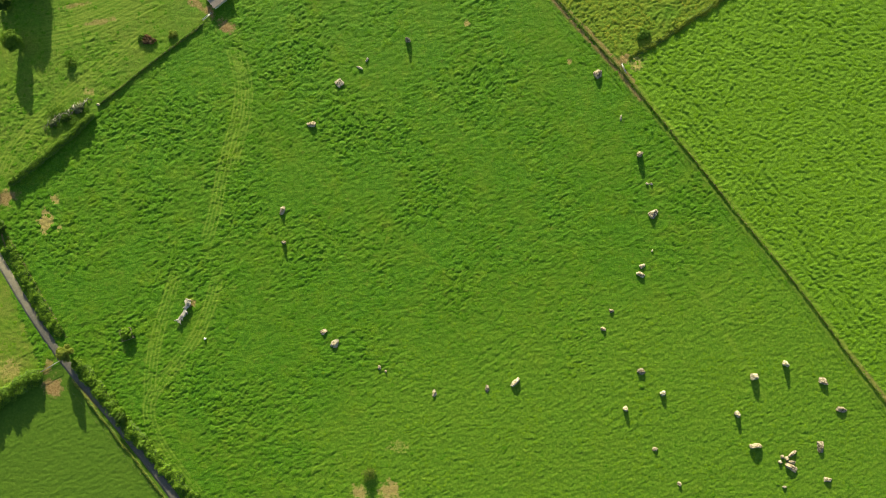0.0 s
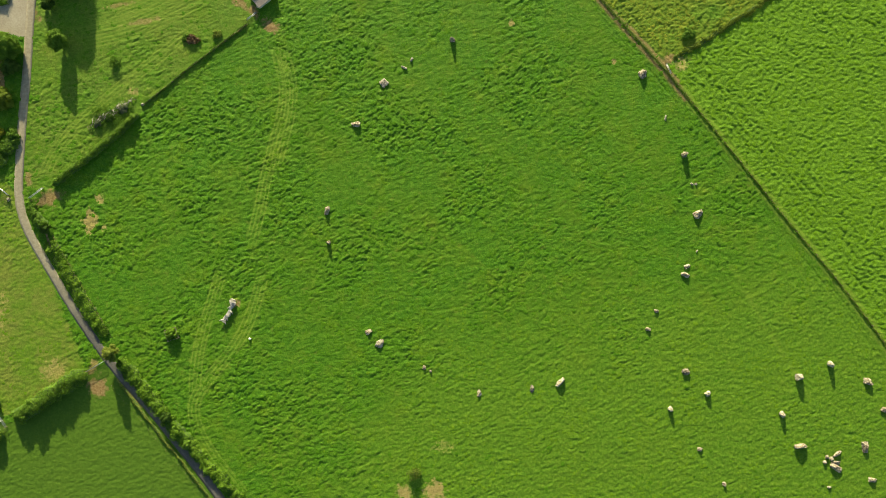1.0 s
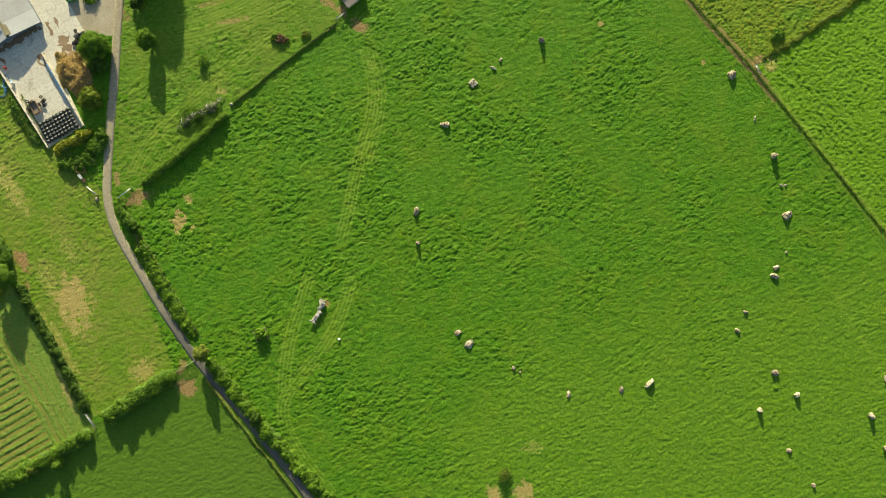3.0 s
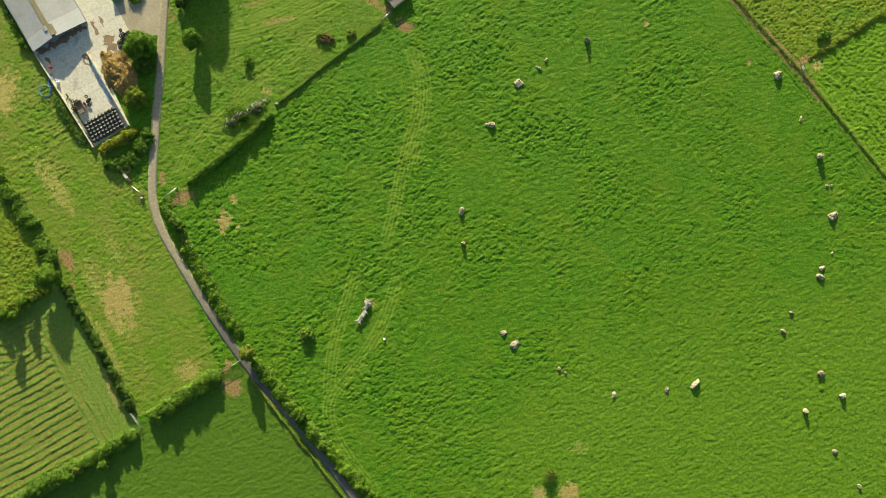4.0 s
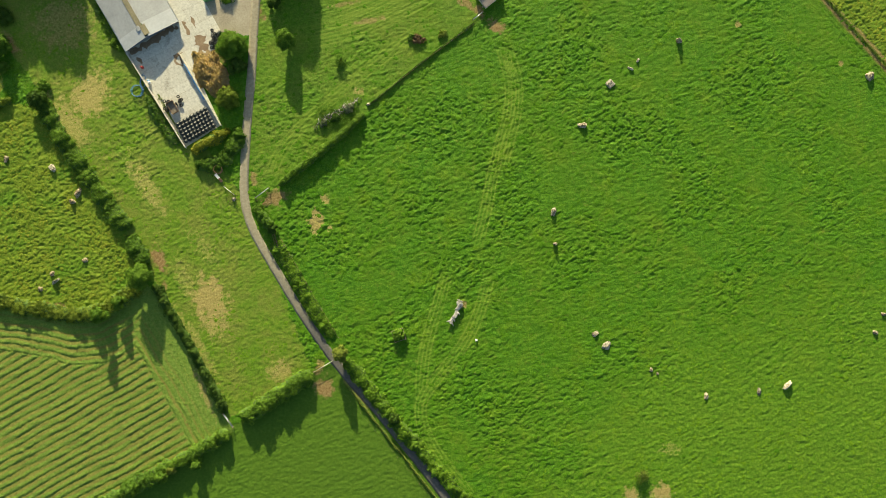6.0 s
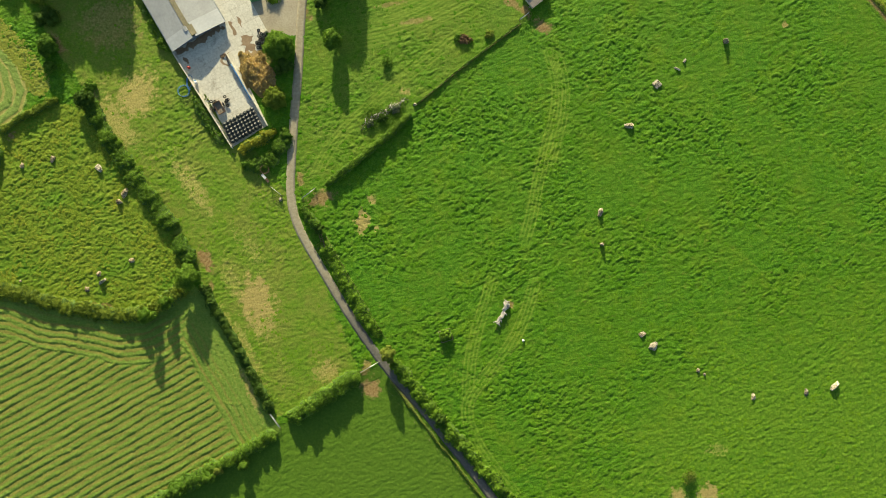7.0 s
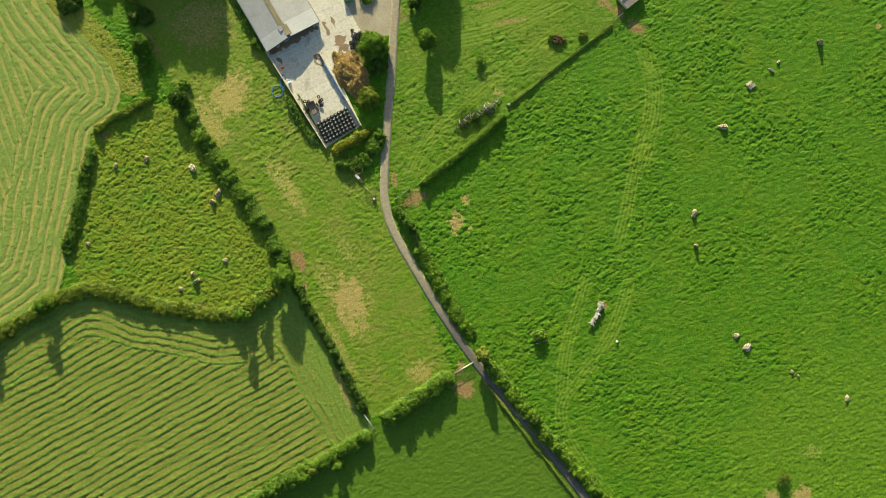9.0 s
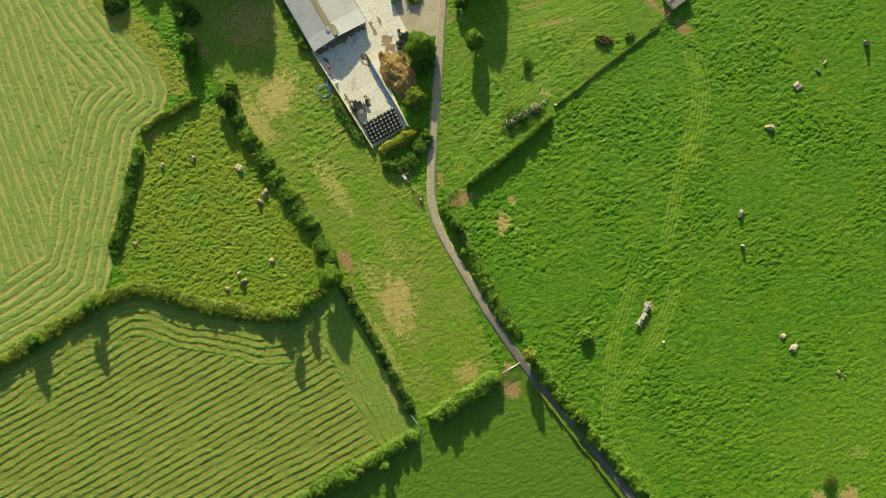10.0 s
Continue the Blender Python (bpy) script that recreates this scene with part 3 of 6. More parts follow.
def ground_material():
    m, t, b = material("field_grass", 0.75)
    b.inputs["Specular IOR Level"].default_value = 0.15
    ch = {}
    for name in "field_a field_b field_c field_d".split():
        n = t.nodes.new("ShaderNodeAttribute")
        n.attribute_name = name
        s = t.nodes.new("ShaderNodeSeparateXYZ")
        t.links.new(n.outputs["Vector"], s.inputs[0])
        ch[name] = s.outputs
    fine, mid, wide = grain(t, 2.2, 7, rough=0.7), grain(t, 0.7, 5), grain(t, 0.045, 4)
    fine2 = grain(t, 1.3, 7, rough=0.72)
    c = ramp(t, fine, [(0.34, (0.024, 0.08, 0.004)), (0.5, (0.07, 0.185, 0.008)), (0.66, (0.165, 0.315, 0.028))])
    c = mix(t, 0.5, c, ramp(t, mid, [(0.34, (0.034, 0.115, 0.004)), (0.5, (0.068, 0.185, 0.008)), (0.66, (0.13, 0.265, 0.018))]))
    c = mix(t, ramp(t, wide, [(0.45, (0, 0, 0)), (0.65, (0.5, 0.5, 0.5))]), c, (0.1, 0.19, 0.01))
    c = mix(t, 1.0, c, ramp(t, grain(t, 0.13, 6, rough=0.7), [(0.4, (0.88, 0.96, 0.9)), (0.52, (1.0, 1.0, 1.0)), (0.68, (1.35, 1.08, 1.15))]), "MULTIPLY")
    flecks = ramp(t, grain(t, 0.5, 9, rough=0.75), [(0.55, (0, 0, 0)), (0.68, (0.6, 0.6, 0.6))])
    c = mix(t, flecks, c, (0.17, 0.2, 0.03))
    rough = ramp(t, fine2, [(0.3, (0.1, 0.165, 0.01)), (0.5, (0.155, 0.22, 0.018)), (0.68, (0.25, 0.275, 0.04))])
    c = mix(t, calc(t, "MULTIPLY", ch["field_d"][0], 0.6), c, ramp(t, fine2, [(0.34, (0.05, 0.125, 0.006)), (0.5, (0.11, 0.215, 0.014)), (0.66, (0.21, 0.315, 0.035))]))
    yellow = ramp(t, grain(t, 0.11, 5), [(0.35, (0.25, 0.25, 0.25)), (0.6, (0.9, 0.9, 0.9))])
    c = mix(t, mix(t, 1.0, yellow, ch["field_a"][1], "MULTIPLY"), c, rough)
    east = ramp(t, fine, [(0.3, (0.065, 0.155, 0.007)), (0.5, (0.12, 0.245, 0.013)), (0.7, (0.2, 0.335, 0.03))])
    c = mix(t, calc(t, "MULTIPLY", ch["field_a"][2], 0.9), c, east)
    pasture = ramp(t, fine2, [(0.32, (0.085, 0.16, 0.012)), (0.5, (0.145, 0.23, 0.021)), (0.68, (0.25, 0.29, 0.042))])
    pasture = mix(t, ramp(t, grain(t, 0.12, 7, rough=0.7), [(0.43, (0, 0, 0)), (0.6, (0.8, 0.8, 0.8))]), pasture, ramp(t, fine, [(0.3, (0.17, 0.17, 0.03)), (0.6, (0.3, 0.26, 0.07))]))
    c = mix(t, calc(t, "MULTIPLY", ch["field_c"][1], 0.55), c, pasture)
    low = ramp(t, fine2, [(0.3, (0.06, 0.125, 0.01)), (0.5, (0.08, 0.155, 0.014)), (0.72, (0.12, 0.19, 0.024))])
    c = mix(t, calc(t, "MULTIPLY", ch["field_c"][2], 0.85), c, low)
    stubble = ramp(t, fine2, [(0.3, (0.13, 0.14, 0.028)), (0.5, (0.19, 0.195, 0.04)), (0.72, (0.25, 0.235, 0.06))])
    swath = ramp(t, fine2, [(0.3, (0.1, 0.185, 0.022)), (0.5, (0.15, 0.24, 0.036)), (0.72, (0.22, 0.31, 0.065))])
    cut = mix(t, ramp(t, ch["field_c"][0], [(0.15, (0, 0, 0)), (0.6, (1, 1, 1))]), stubble, swath)
    pale = mix(t, ramp(t, ch["field_c"][0], [(0.1, (0, 0, 0)), (0.45, (1, 1, 1))]),
               ramp(t, fine, [(0.3, (0.25, 0.245, 0.06)), (0.5, (0.31, 0.3, 0.085)), (0.7, (0.38, 0.36, 0.115))]),
               ramp(t, fine, [(0.3, (0.13, 0.205, 0.036)), (0.5, (0.185, 0.265, 0.055)), (0.7, (0.25, 0.33, 0.085))]))
    cut = mix(t, ch["field_d"][1], cut, pale)
    c = mix(t, ch["field_a"][0], c, cut)
    c = mix(t, calc(t, "MULTIPLY", ch["field_b"][2], 0.68), c, (0.21, 0.3, 0.036))
    # shade in the hollow of the ruts, put into the colour as darker green
    c = mix(t, calc(t, "MULTIPLY", ch["field_d"][2], 0.4), c, (0.035, 0.09, 0.006))
    straw = ramp(t, fine, [(0.32, (0.23, 0.19, 0.05)), (0.52, (0.42, 0.355, 0.115)), (0.7, (0.56, 0.49, 0.19))])
    patchy = calc(t, "ADD", ch["field_b"][0], calc(t, "MULTIPLY", calc(t, "SUBTRACT", fine2, 0.5), 1.6))
    c = mix(t, ramp(t, calc(t, "MULTIPLY", patchy, calc(t, "LESS_THAN", 0.02, ch["field_b"][0])), [(0.2, (0, 0, 0)), (0.85, (0.9, 0.9, 0.9))]), c, straw)
    soil = ramp(t, fine2, [(0.3, (0.15, 0.075, 0.032)), (0.5, (0.27, 0.175, 0.075)), (0.75, (0.42, 0.315, 0.16))])
    c = mix(t, calc(t, "MULTIPLY", ch["field_b"][1], 0.95), c, soil)
    t.links.new(c, b.inputs["Base Color"])
    level = calc(t, "SUBTRACT", 1.0, calc(t, "MULTIPLY", calc(t, "MAXIMUM", ch["field_c"][2], calc(t, "MAXIMUM", ch["field_c"][1], ch["field_d"][0])), 0.5))
    bump(t, b, calc(t, "MULTIPLY", level, grain(t, 3.0, 5, rough=0.65)), 1.0, 0.17)
    return m


ground = build_ground()
ground.data.materials.append(ground_material())


# ---- makers ----
def mesh_of(name, verts, faces, mats, smooth=True):
    me = bpy.data.meshes.new(name)
    me.from_pydata([tuple(v) for v in verts], [], [tuple(f) for f in faces])
    for m in mats if isinstance(mats, (list, tuple)) else [mats]:
        me.materials.append(m)
    me.polygons.foreach_set("use_smooth", np.full(len(me.polygons), smooth))
    me.update()
    return me


def quads_of(name, v, mat):
    """Loose four-cornered pieces: an array of pieces x corners x 3."""
    n = len(v)
    me = bpy.data.meshes.new(name)
    me.vertices.add(4 * n)
    me.vertices.foreach_set("co", v.astype(np.float32).ravel())
    me.loops.add(4 * n)
    me.loops.foreach_set("vertex_index", np.arange(4 * n, dtype=np.int32))
    me.polygons.add(n)
    me.polygons.foreach_set("loop_start", np.arange(0, 4 * n, 4, dtype=np.int32))
    me.update(calc_edges=True)
    me.materials.append(mat)
    return me


def thing(name, x, y, label, category, group="", kind="", z=0.0, turn=0.0):
    ob = new(name)
    ob.empty_display_size = 0.3
    ob.matrix_world = pose(x, y, z, 0, 0, turn)
    return tagged(ob, label, category, group, kind)


def part(name, me, parent, label="", at=None, kind=""):
    """Links a mesh as one part under a thing or a part, in the parent's own axes."""
    if isinstance(me, bmesh.types.BMesh):
        bm, me = me, bpy.data.meshes.new(name)
        bm.to_mesh(me)
        bm.free()
    ob = new(name, me)
    ob.parent = parent
    if at is not None:
        ob.matrix_local = at
    return tagged(ob, label, kind=kind)


def box_mesh(name, sx, sy, sz, mat, bevel=0.03):
    """A block standing on its base, with softened edges."""
    bm = bmesh.new()
    bmesh.ops.create_cube(bm, size=1, matrix=Matrix.Translation((0, 0, sz / 2)) @ Matrix.Diagonal((sx, sy, sz, 1)))
    if bevel:
        bmesh.ops.bevel(bm, geom=bm.edges[:], offset=bevel, segments=1, affect="EDGES")
    me = bpy.data.meshes.new(name)
    bm.to_mesh(me)
    bm.free()
    me.materials.append(mat)
    return me


def tube_mesh(name, points, radii, mat, sides=8, rough=0.0, seed=0):
    """A bent, tapering tube through the points."""
    r = np.random.default_rng(seed)
    p = [Vector(q) for q in points]
    verts, faces = [], []
    for i, q in enumerate(p):
        way = (p[min(i + 1, len(p) - 1)] - p[max(i - 1, 0)]).normalized()
        a = way.orthogonal().normalized() if abs(way.z) > 0.9 else way.cross(Vector((0, 0, 1))).normalized()
        b = way.cross(a)
        for j in range(sides):
            w = 2 * math.pi * j / sides
            k = radii[i] * (1 + rough * (r.random() - 0.5) * 2)
            verts.append(q + a * (k * math.cos(w)) + b * (k * math.sin(w)))
    for i in range(len(p) - 1):
        for j in range(sides):
            k = (j + 1) % sides
            faces.append((i * sides + j, i * sides + k, (i + 1) * sides + k, (i + 1) * sides + j))
    faces.append(tuple(range(sides))[::-1])
    faces.append(tuple((len(p) - 1) * sides + j for j in range(sides)))
    return mesh_of(name, verts, faces, mat)


def ring_mesh(name, radius, thick, mat, sides=28, z=0.0):
    bm = bmesh.new()
    n = 8
    rings = []
    for i in range(sides):
        a = 2 * math.pi * i / sides
        rings.append([bm.verts.new(((radius + thick * math.cos(b)) * math.cos(a), (radius + thick * math.cos(b)) * math.sin(a), z + thick * math.sin(b)))
                      for b in (2 * math.pi * j / n for j in range(n))])
    for i in range(sides):
        for j in range(n):
            bm.faces.new((rings[i][j], rings[(i + 1) % sides][j], rings[(i + 1) % sides][(j + 1) % n], rings[i][(j + 1) % n])).smooth = True
    me = bpy.data.meshes.new(name)
    bm.to_mesh(me)
    bm.free()
    me.materials.append(mat)
    return me


def leaf_quads(p, n, size, r, ruffle=0.8):
    """A leaf at each place, facing about its normal."""
    n = n + ruffle * r.normal(size=n.shape)
    n /= np.linalg.norm(n, axis=1)[:, None] + 1e-9
    a = np.cross(n, r.normal(size=n.shape))
    a /= np.linalg.norm(a, axis=1)[:, None] + 1e-9
    b = np.cross(n, a)
    s = (size * r.uniform(0.6, 1.3, len(p)))[:, None]
    return np.stack([p - a * s * 0.6, p + b * s * 0.42 + n * s * 0.12, p + a * s * 0.6, p - b * s * 0.42 + n * s * 0.12], 1)


def hedge(name, line, width, height, label, mat=None, seed=0, size=0.33, density=15.0, rag=0.35, humps=(), category="hedge", core=True, kind=""):
    """A hedge along a line: stems and a body within, leaves over it. humps: (share of the length, extra height, half length)."""
    mat = mat or LEAF
    r = np.random.default_rng(seed)
    q, t, s = evenly(line, 0.5)
    nrm = np.stack([-t[:, 1], t[:, 0]], 1)
    total = s[-1]
    zero = np.zeros_like(s)
    hh = height * (1 + rag * perlin(s / 4.2, zero + seed * 3.7, 61) + 0.6 * rag * perlin(s / 1.5, zero + seed * 1.3, 62))
    for share, extra, half in humps:
        hh += extra * np.exp(-((s - share * total) / half) ** 2)
    ww = 0.5 * width * (1 + 0.7 * rag * perlin(s / 3.3, zero + seed * 2.1, 63) + 0.5 * rag * perlin(s / 1.2, zero + seed * 5.1, 64))
    ends = np.minimum(step01(s, -0.4, 1.2), step01(total - s, -0.4, 1.2))
    hh, ww = np.maximum(hh, 0.25 * height) * (0.4 + 0.6 * ends), np.maximum(ww, 0.2 * width) * (0.45 + 0.55 * ends)
    shift = 0.25 * width * rag * perlin(s / 5.0, zero + seed * 7.7, 65)
    q = q + nrm * shift[:, None]
    x0, y0 = q[len(q) // 2]
    top = thing(name, x0, y0, label, category, kind=kind)
    if core:
        m = 9
        ang = np.linspace(0, np.pi, m)
        rr = 0.8 * (1 + 0.2 * r.normal(size=(len(q), m)).clip(-1, 1))
        off = np.cos(ang)[None] * ww[:, None] * rr
        v = np.empty((len(q), m, 3))
        v[:, :, 0] = q[:, 0:1] + nrm[:, 0:1] * off - x0
        v[:, :, 1] = q[:, 1:2] + nrm[:, 1:2] * off - y0
        v[:, :, 2] = np.sin(ang)[None] ** 0.7 * hh[:, None] * rr * 0.97 - 0.05
        i = (np.arange(len(q) - 1)[:, None] * m + np.arange(m - 1)[None]).ravel()
        f = np.stack([i, i + 1, i + m + 1, i + m], 1)
        part("body", mesh_of("body", v.reshape(-1, 3), list(f), TWIGS), top)
    n = int(total * (width + 1.7 * height) * density)
    u = r.uniform(0, len(q) - 1.001, n)
    i, fr = u.astype(int), (u % 1)[:, None]
    c, nn = q[i] * (1 - fr) + q[i + 1] * fr, nrm[i]
    h, w = hh[i] * (1 - fr[:, 0]) + hh[i + 1] * fr[:, 0], ww[i] * (1 - fr[:, 0]) + ww[i + 1] * fr[:, 0]
    a = np.arccos(r.uniform(-1, 1, n))
    lump = 1 + 0.16 * perlin(u * 0.5 / 1.1, a * 1.6 + seed, 66) + 0.1 * perlin(u * 0.5 / 0.5, a * 3 + seed, 67)
    k = r.uniform(0.8, 1.06, n) * lump
    off, z = np.cos(a) * w * k, np.sin(a) ** 0.7 * h * k
    p = np.stack([c[:, 0] + nn[:, 0] * off - x0, c[:, 1] + nn[:, 1] * off - y0, z], 1)
    out = np.stack([nn[:, 0] * np.cos(a), nn[:, 1] * np.cos(a), np.sin(a)], 1)
    # rounded sprays of leaves that stand out of the body
    m = int(total * max(width, 0.8) * 0.75)
    i = r.integers(0, len(q), m)
    side = np.clip(r.normal(size=m) * 0.45, -0.85, 0.85)
    cr = np.minimum(0.34 * width, 0.75) * r.uniform(0.55, 1.25, m)
    cz = np.maximum(np.sqrt(1 - side ** 2) ** 0.7 * hh[i] * r.uniform(0.82, 1.08, m) - 0.55 * cr, 0.1)
    c = np.stack([q[i, 0] + nrm[i, 0] * side * ww[i] - x0, q[i, 1] + nrm[i, 1] * side * ww[i] - y0, cz], 1)
    j = np.repeat(np.arange(m), np.maximum(6, (cr / size) ** 2 * density * 0.75).astype(int))
    d = r.normal(size=(len(j), 3))
    d[:, 2] = np.abs(d[:, 2]) - 0.15
    d /= np.linalg.norm(d, axis=1)[:, None]
    spray = c[j] + d * (cr[j] * r.uniform(0.8, 1.08, len(j)))[:, None] * np.array([1, 1, 0.85])
    p, out = np.vstack([p, spray]), np.vstack([out, d])
    part("foliage", quads_of("foliage", leaf_quads(p, out, size, r, 0.38), mat), top)
    return top


def hearts(name, places, mat):
    """Dense inner leaf masses of a crown: one rough ball to each (x, y, z, radius, seed)."""
    ball = bmesh.new()
    bmesh.ops.create_icosphere(ball, subdivisions=1, radius=1.0)
    d = np.array([v.co for v in ball.verts])
    f = np.array([[v.index for v in g.verts] for g in ball.faces])
    ball.free()
    verts, faces = [], []
    for x, y, z, cr, seed in places:
        k = 1 + 0.22 * perlin(d[:, 0] * 2.3 + seed, d[:, 1] * 2.3 + d[:, 2] * 1.9, 68) + 0.12 * perlin(d[:, 0] * 5 + seed, d[:, 1] * 5 + d[:, 2] * 4, 69)
        faces.append(f + len(d) * len(verts))
        verts.append(np.array([x, y, z]) + d * (cr * k)[:, None])
    return mesh_of(name, np.vstack(verts), np.vstack(faces).tolist(), mat)


def tree(name, x, y, height, radius, label, mat=None, seed=0, clumps=16, leaves=330, size=0.3, stem=0.35, category="tree", squash=1.0, open_crown=0.0):
    """A tapered trunk, limbs, and a crown of leaf clumps with gaps."""
    mat = mat or LEAF
    r = np.random.default_rng(seed + 1000)
    top = thing(name, x, y, label, category)
    lean = r.uniform(-0.06, 0.06, 2) * height
    girth = 0.045 * height
    fork = Vector((lean[0] * 0.5, lean[1] * 0.5, stem * height))
    part("trunk", tube_mesh("trunk", [(0, 0, -0.15), (lean[0] * 0.2, lean[1] * 0.2, 0.15 * height), fork, (lean[0], lean[1], 0.75 * height)],
                            [girth * 1.4, girth, girth * 0.75, girth * 0.25], BARK, 8, 0.12, seed), top)
    allp, alln, cores = [], [], []
    for i in range(clumps):
        a = i * 2.399963 + r.uniform(-0.4, 0.4)
        k = math.sqrt((i + 0.4) / clumps)
        cr = radius * r.uniform(0.3, 0.46)
        dist = (radius - 0.75 * cr) * k
        cz = height * (1 - (0.95 - 0.9 * stem) * k * k * r.uniform(0.5, 1.2)) - cr * 0.75 * squash
        cz = max(cz, stem * height * 0.7 + cr * 0.3)
        cx, cy = lean[0] + dist * math.cos(a), lean[1] + dist * math.sin(a)
        if i % 2 == 0:
            mid = fork.lerp(Vector((cx, cy, cz)), 0.5) + Vector((0, 0, 0.06 * height))
            part("limb", tube_mesh("limb", [fork * 0.96, mid, (cx, cy, cz)], [girth * 0.5, girth * 0.32, girth * 0.12], BARK, 6, 0.1, seed + i), top)
        n = int(leaves * min(max((cr / 1.1) ** 2, 0.6), 2.2) * r.uniform(0.8, 1.2) * (1 - open_crown))
        d = r.normal(size=(n, 3))
        d /= np.linalg.norm(d, axis=1)[:, None]
        d[:, 2] = np.where(d[:, 2] < -0.35, -d[:, 2], d[:, 2])
        cores.append((cx, cy, cz, 0.8 * cr * (1 - 0.6 * open_crown), seed + i))
        k2 = r.uniform(0.6, 1.1, n) ** 0.6 * (1 + 0.2 * np.sin(5 * d[:, 0] + i) * np.cos(4 * d[:, 1] - i))
        allp.append(np.array([cx, cy, cz]) + d * (cr * k2)[:, None] * np.array([1, 1, 0.8 * squash]))
        alln.append(d)
    part("inner_crown", hearts("inner_crown", cores, mat), top)
    part("crown", quads_of("crown", leaf_quads(np.vstack(allp), np.vstack(alln), size, r, 0.45), mat), top)
    return top


def bush(name, x, y, height, radius, label, mat=None, seed=0, clumps=9, leaves=200, size=0.28, stretch=1.0, turn=0.0, category="bush", open_crown=0.0):
    """A shrub that is leafy to the ground, on several stems."""
    mat = mat or LEAF
    r = np.random.default_rng(seed + 2000)
    top = thing(name, x, y, label, category, turn=turn)
    allp, alln, cores = [], [], []
    for i in range(clumps):
        a, k = i * 2.399963 + r.uniform(-0.5, 0.5), math.sqrt((i + 0.3) / clumps)
        cr = radius * r.uniform(0.32, 0.5)
        cx, cy = (radius - 0.7 * cr) * k * math.cos(a) * stretch, (radius - 0.7 * cr) * k * math.sin(a)
        cz = max(0.35 * cr, (height - 0.8 * cr) * (1 - 0.55 * k * k * r.uniform(0.6, 1.3)))
        if i % 3 == 0:
            part("stem", tube_mesh("stem", [(cx * 0.2, cy * 0.2, -0.1), (cx * 0.6, cy * 0.6, cz * 0.5), (cx, cy, cz)], [0.09, 0.06, 0.02], BARK, 6, 0.1, i), top)
        n = int(leaves * min(max((cr / 1.1) ** 2, 0.6), 2.2) * r.uniform(0.8, 1.2) * (1 - open_crown))
        d = r.normal(size=(n, 3))
        d /= np.linalg.norm(d, axis=1)[:, None]
        if open_crown < 0.25:
            cores.append((cx, cy, cz, 0.78 * cr, seed + i))
        p = np.array([cx, cy, cz]) + d * (cr * r.uniform(0.5, 1.08, n) ** 0.6)[:, None] * np.array([stretch, 1, 0.9])
        keep = p[:, 2] > 0.02
        allp.append(p[keep])
        alln.append(d[keep])
    if cores:
        part("inner_foliage", hearts("inner_foliage", cores, mat), top)
    part("foliage", quads_of("foliage", leaf_quads(np.vstack(allp), np.vstack(alln), size, r, 0.45), mat), top)
    return top


def ribbon(name, line, width, z, mat, label, category, seed=0, crown=0.05, gap=0.6, ragged=0.06):
    """A strip of road with a cambered top, worn edges and a real thickness."""
    q, t, s = evenly(line, gap)
    n = np.stack([-t[:, 1], t[:, 0]], 1)
    zero = np.zeros_like(s)
    wl = width / 2 * (1 + ragged * perlin(s / 3.0, zero + seed, 71))
    wr = width / 2 * (1 + ragged * perlin(s / 3.0, zero + seed + 9, 72))
    cols = [(-1.0, -0.2), (-1.0, 0.0), (-0.5, crown * 0.75), (0.0, crown), (0.5, crown * 0.75), (1.0, 0.0), (1.0, -0.2)]
    v = []
    for k, dz in cols:
        w = (wl if k > 0 else wr) * k
        v.append(np.stack([q[:, 0] + n[:, 0] * w, q[:, 1] + n[:, 1] * w, zero + z + dz], 1))
    v = np.stack(v, 1).reshape(-1, 3)
    m = len(cols)
    i = (np.arange(len(q) - 1)[:, None] * m + np.arange(m - 1)[None]).ravel()
    f = np.stack([i, i + m, i + m + 1, i + 1], 1)
    ob = new(name, mesh_of(name, v, list(f), mat))
    return tagged(ob, label, category, kind="structure")


# ---- grass that stands up from the sheet ----
def k_of(k, keep):
    return {name: values[keep] for name, values in k.items()}


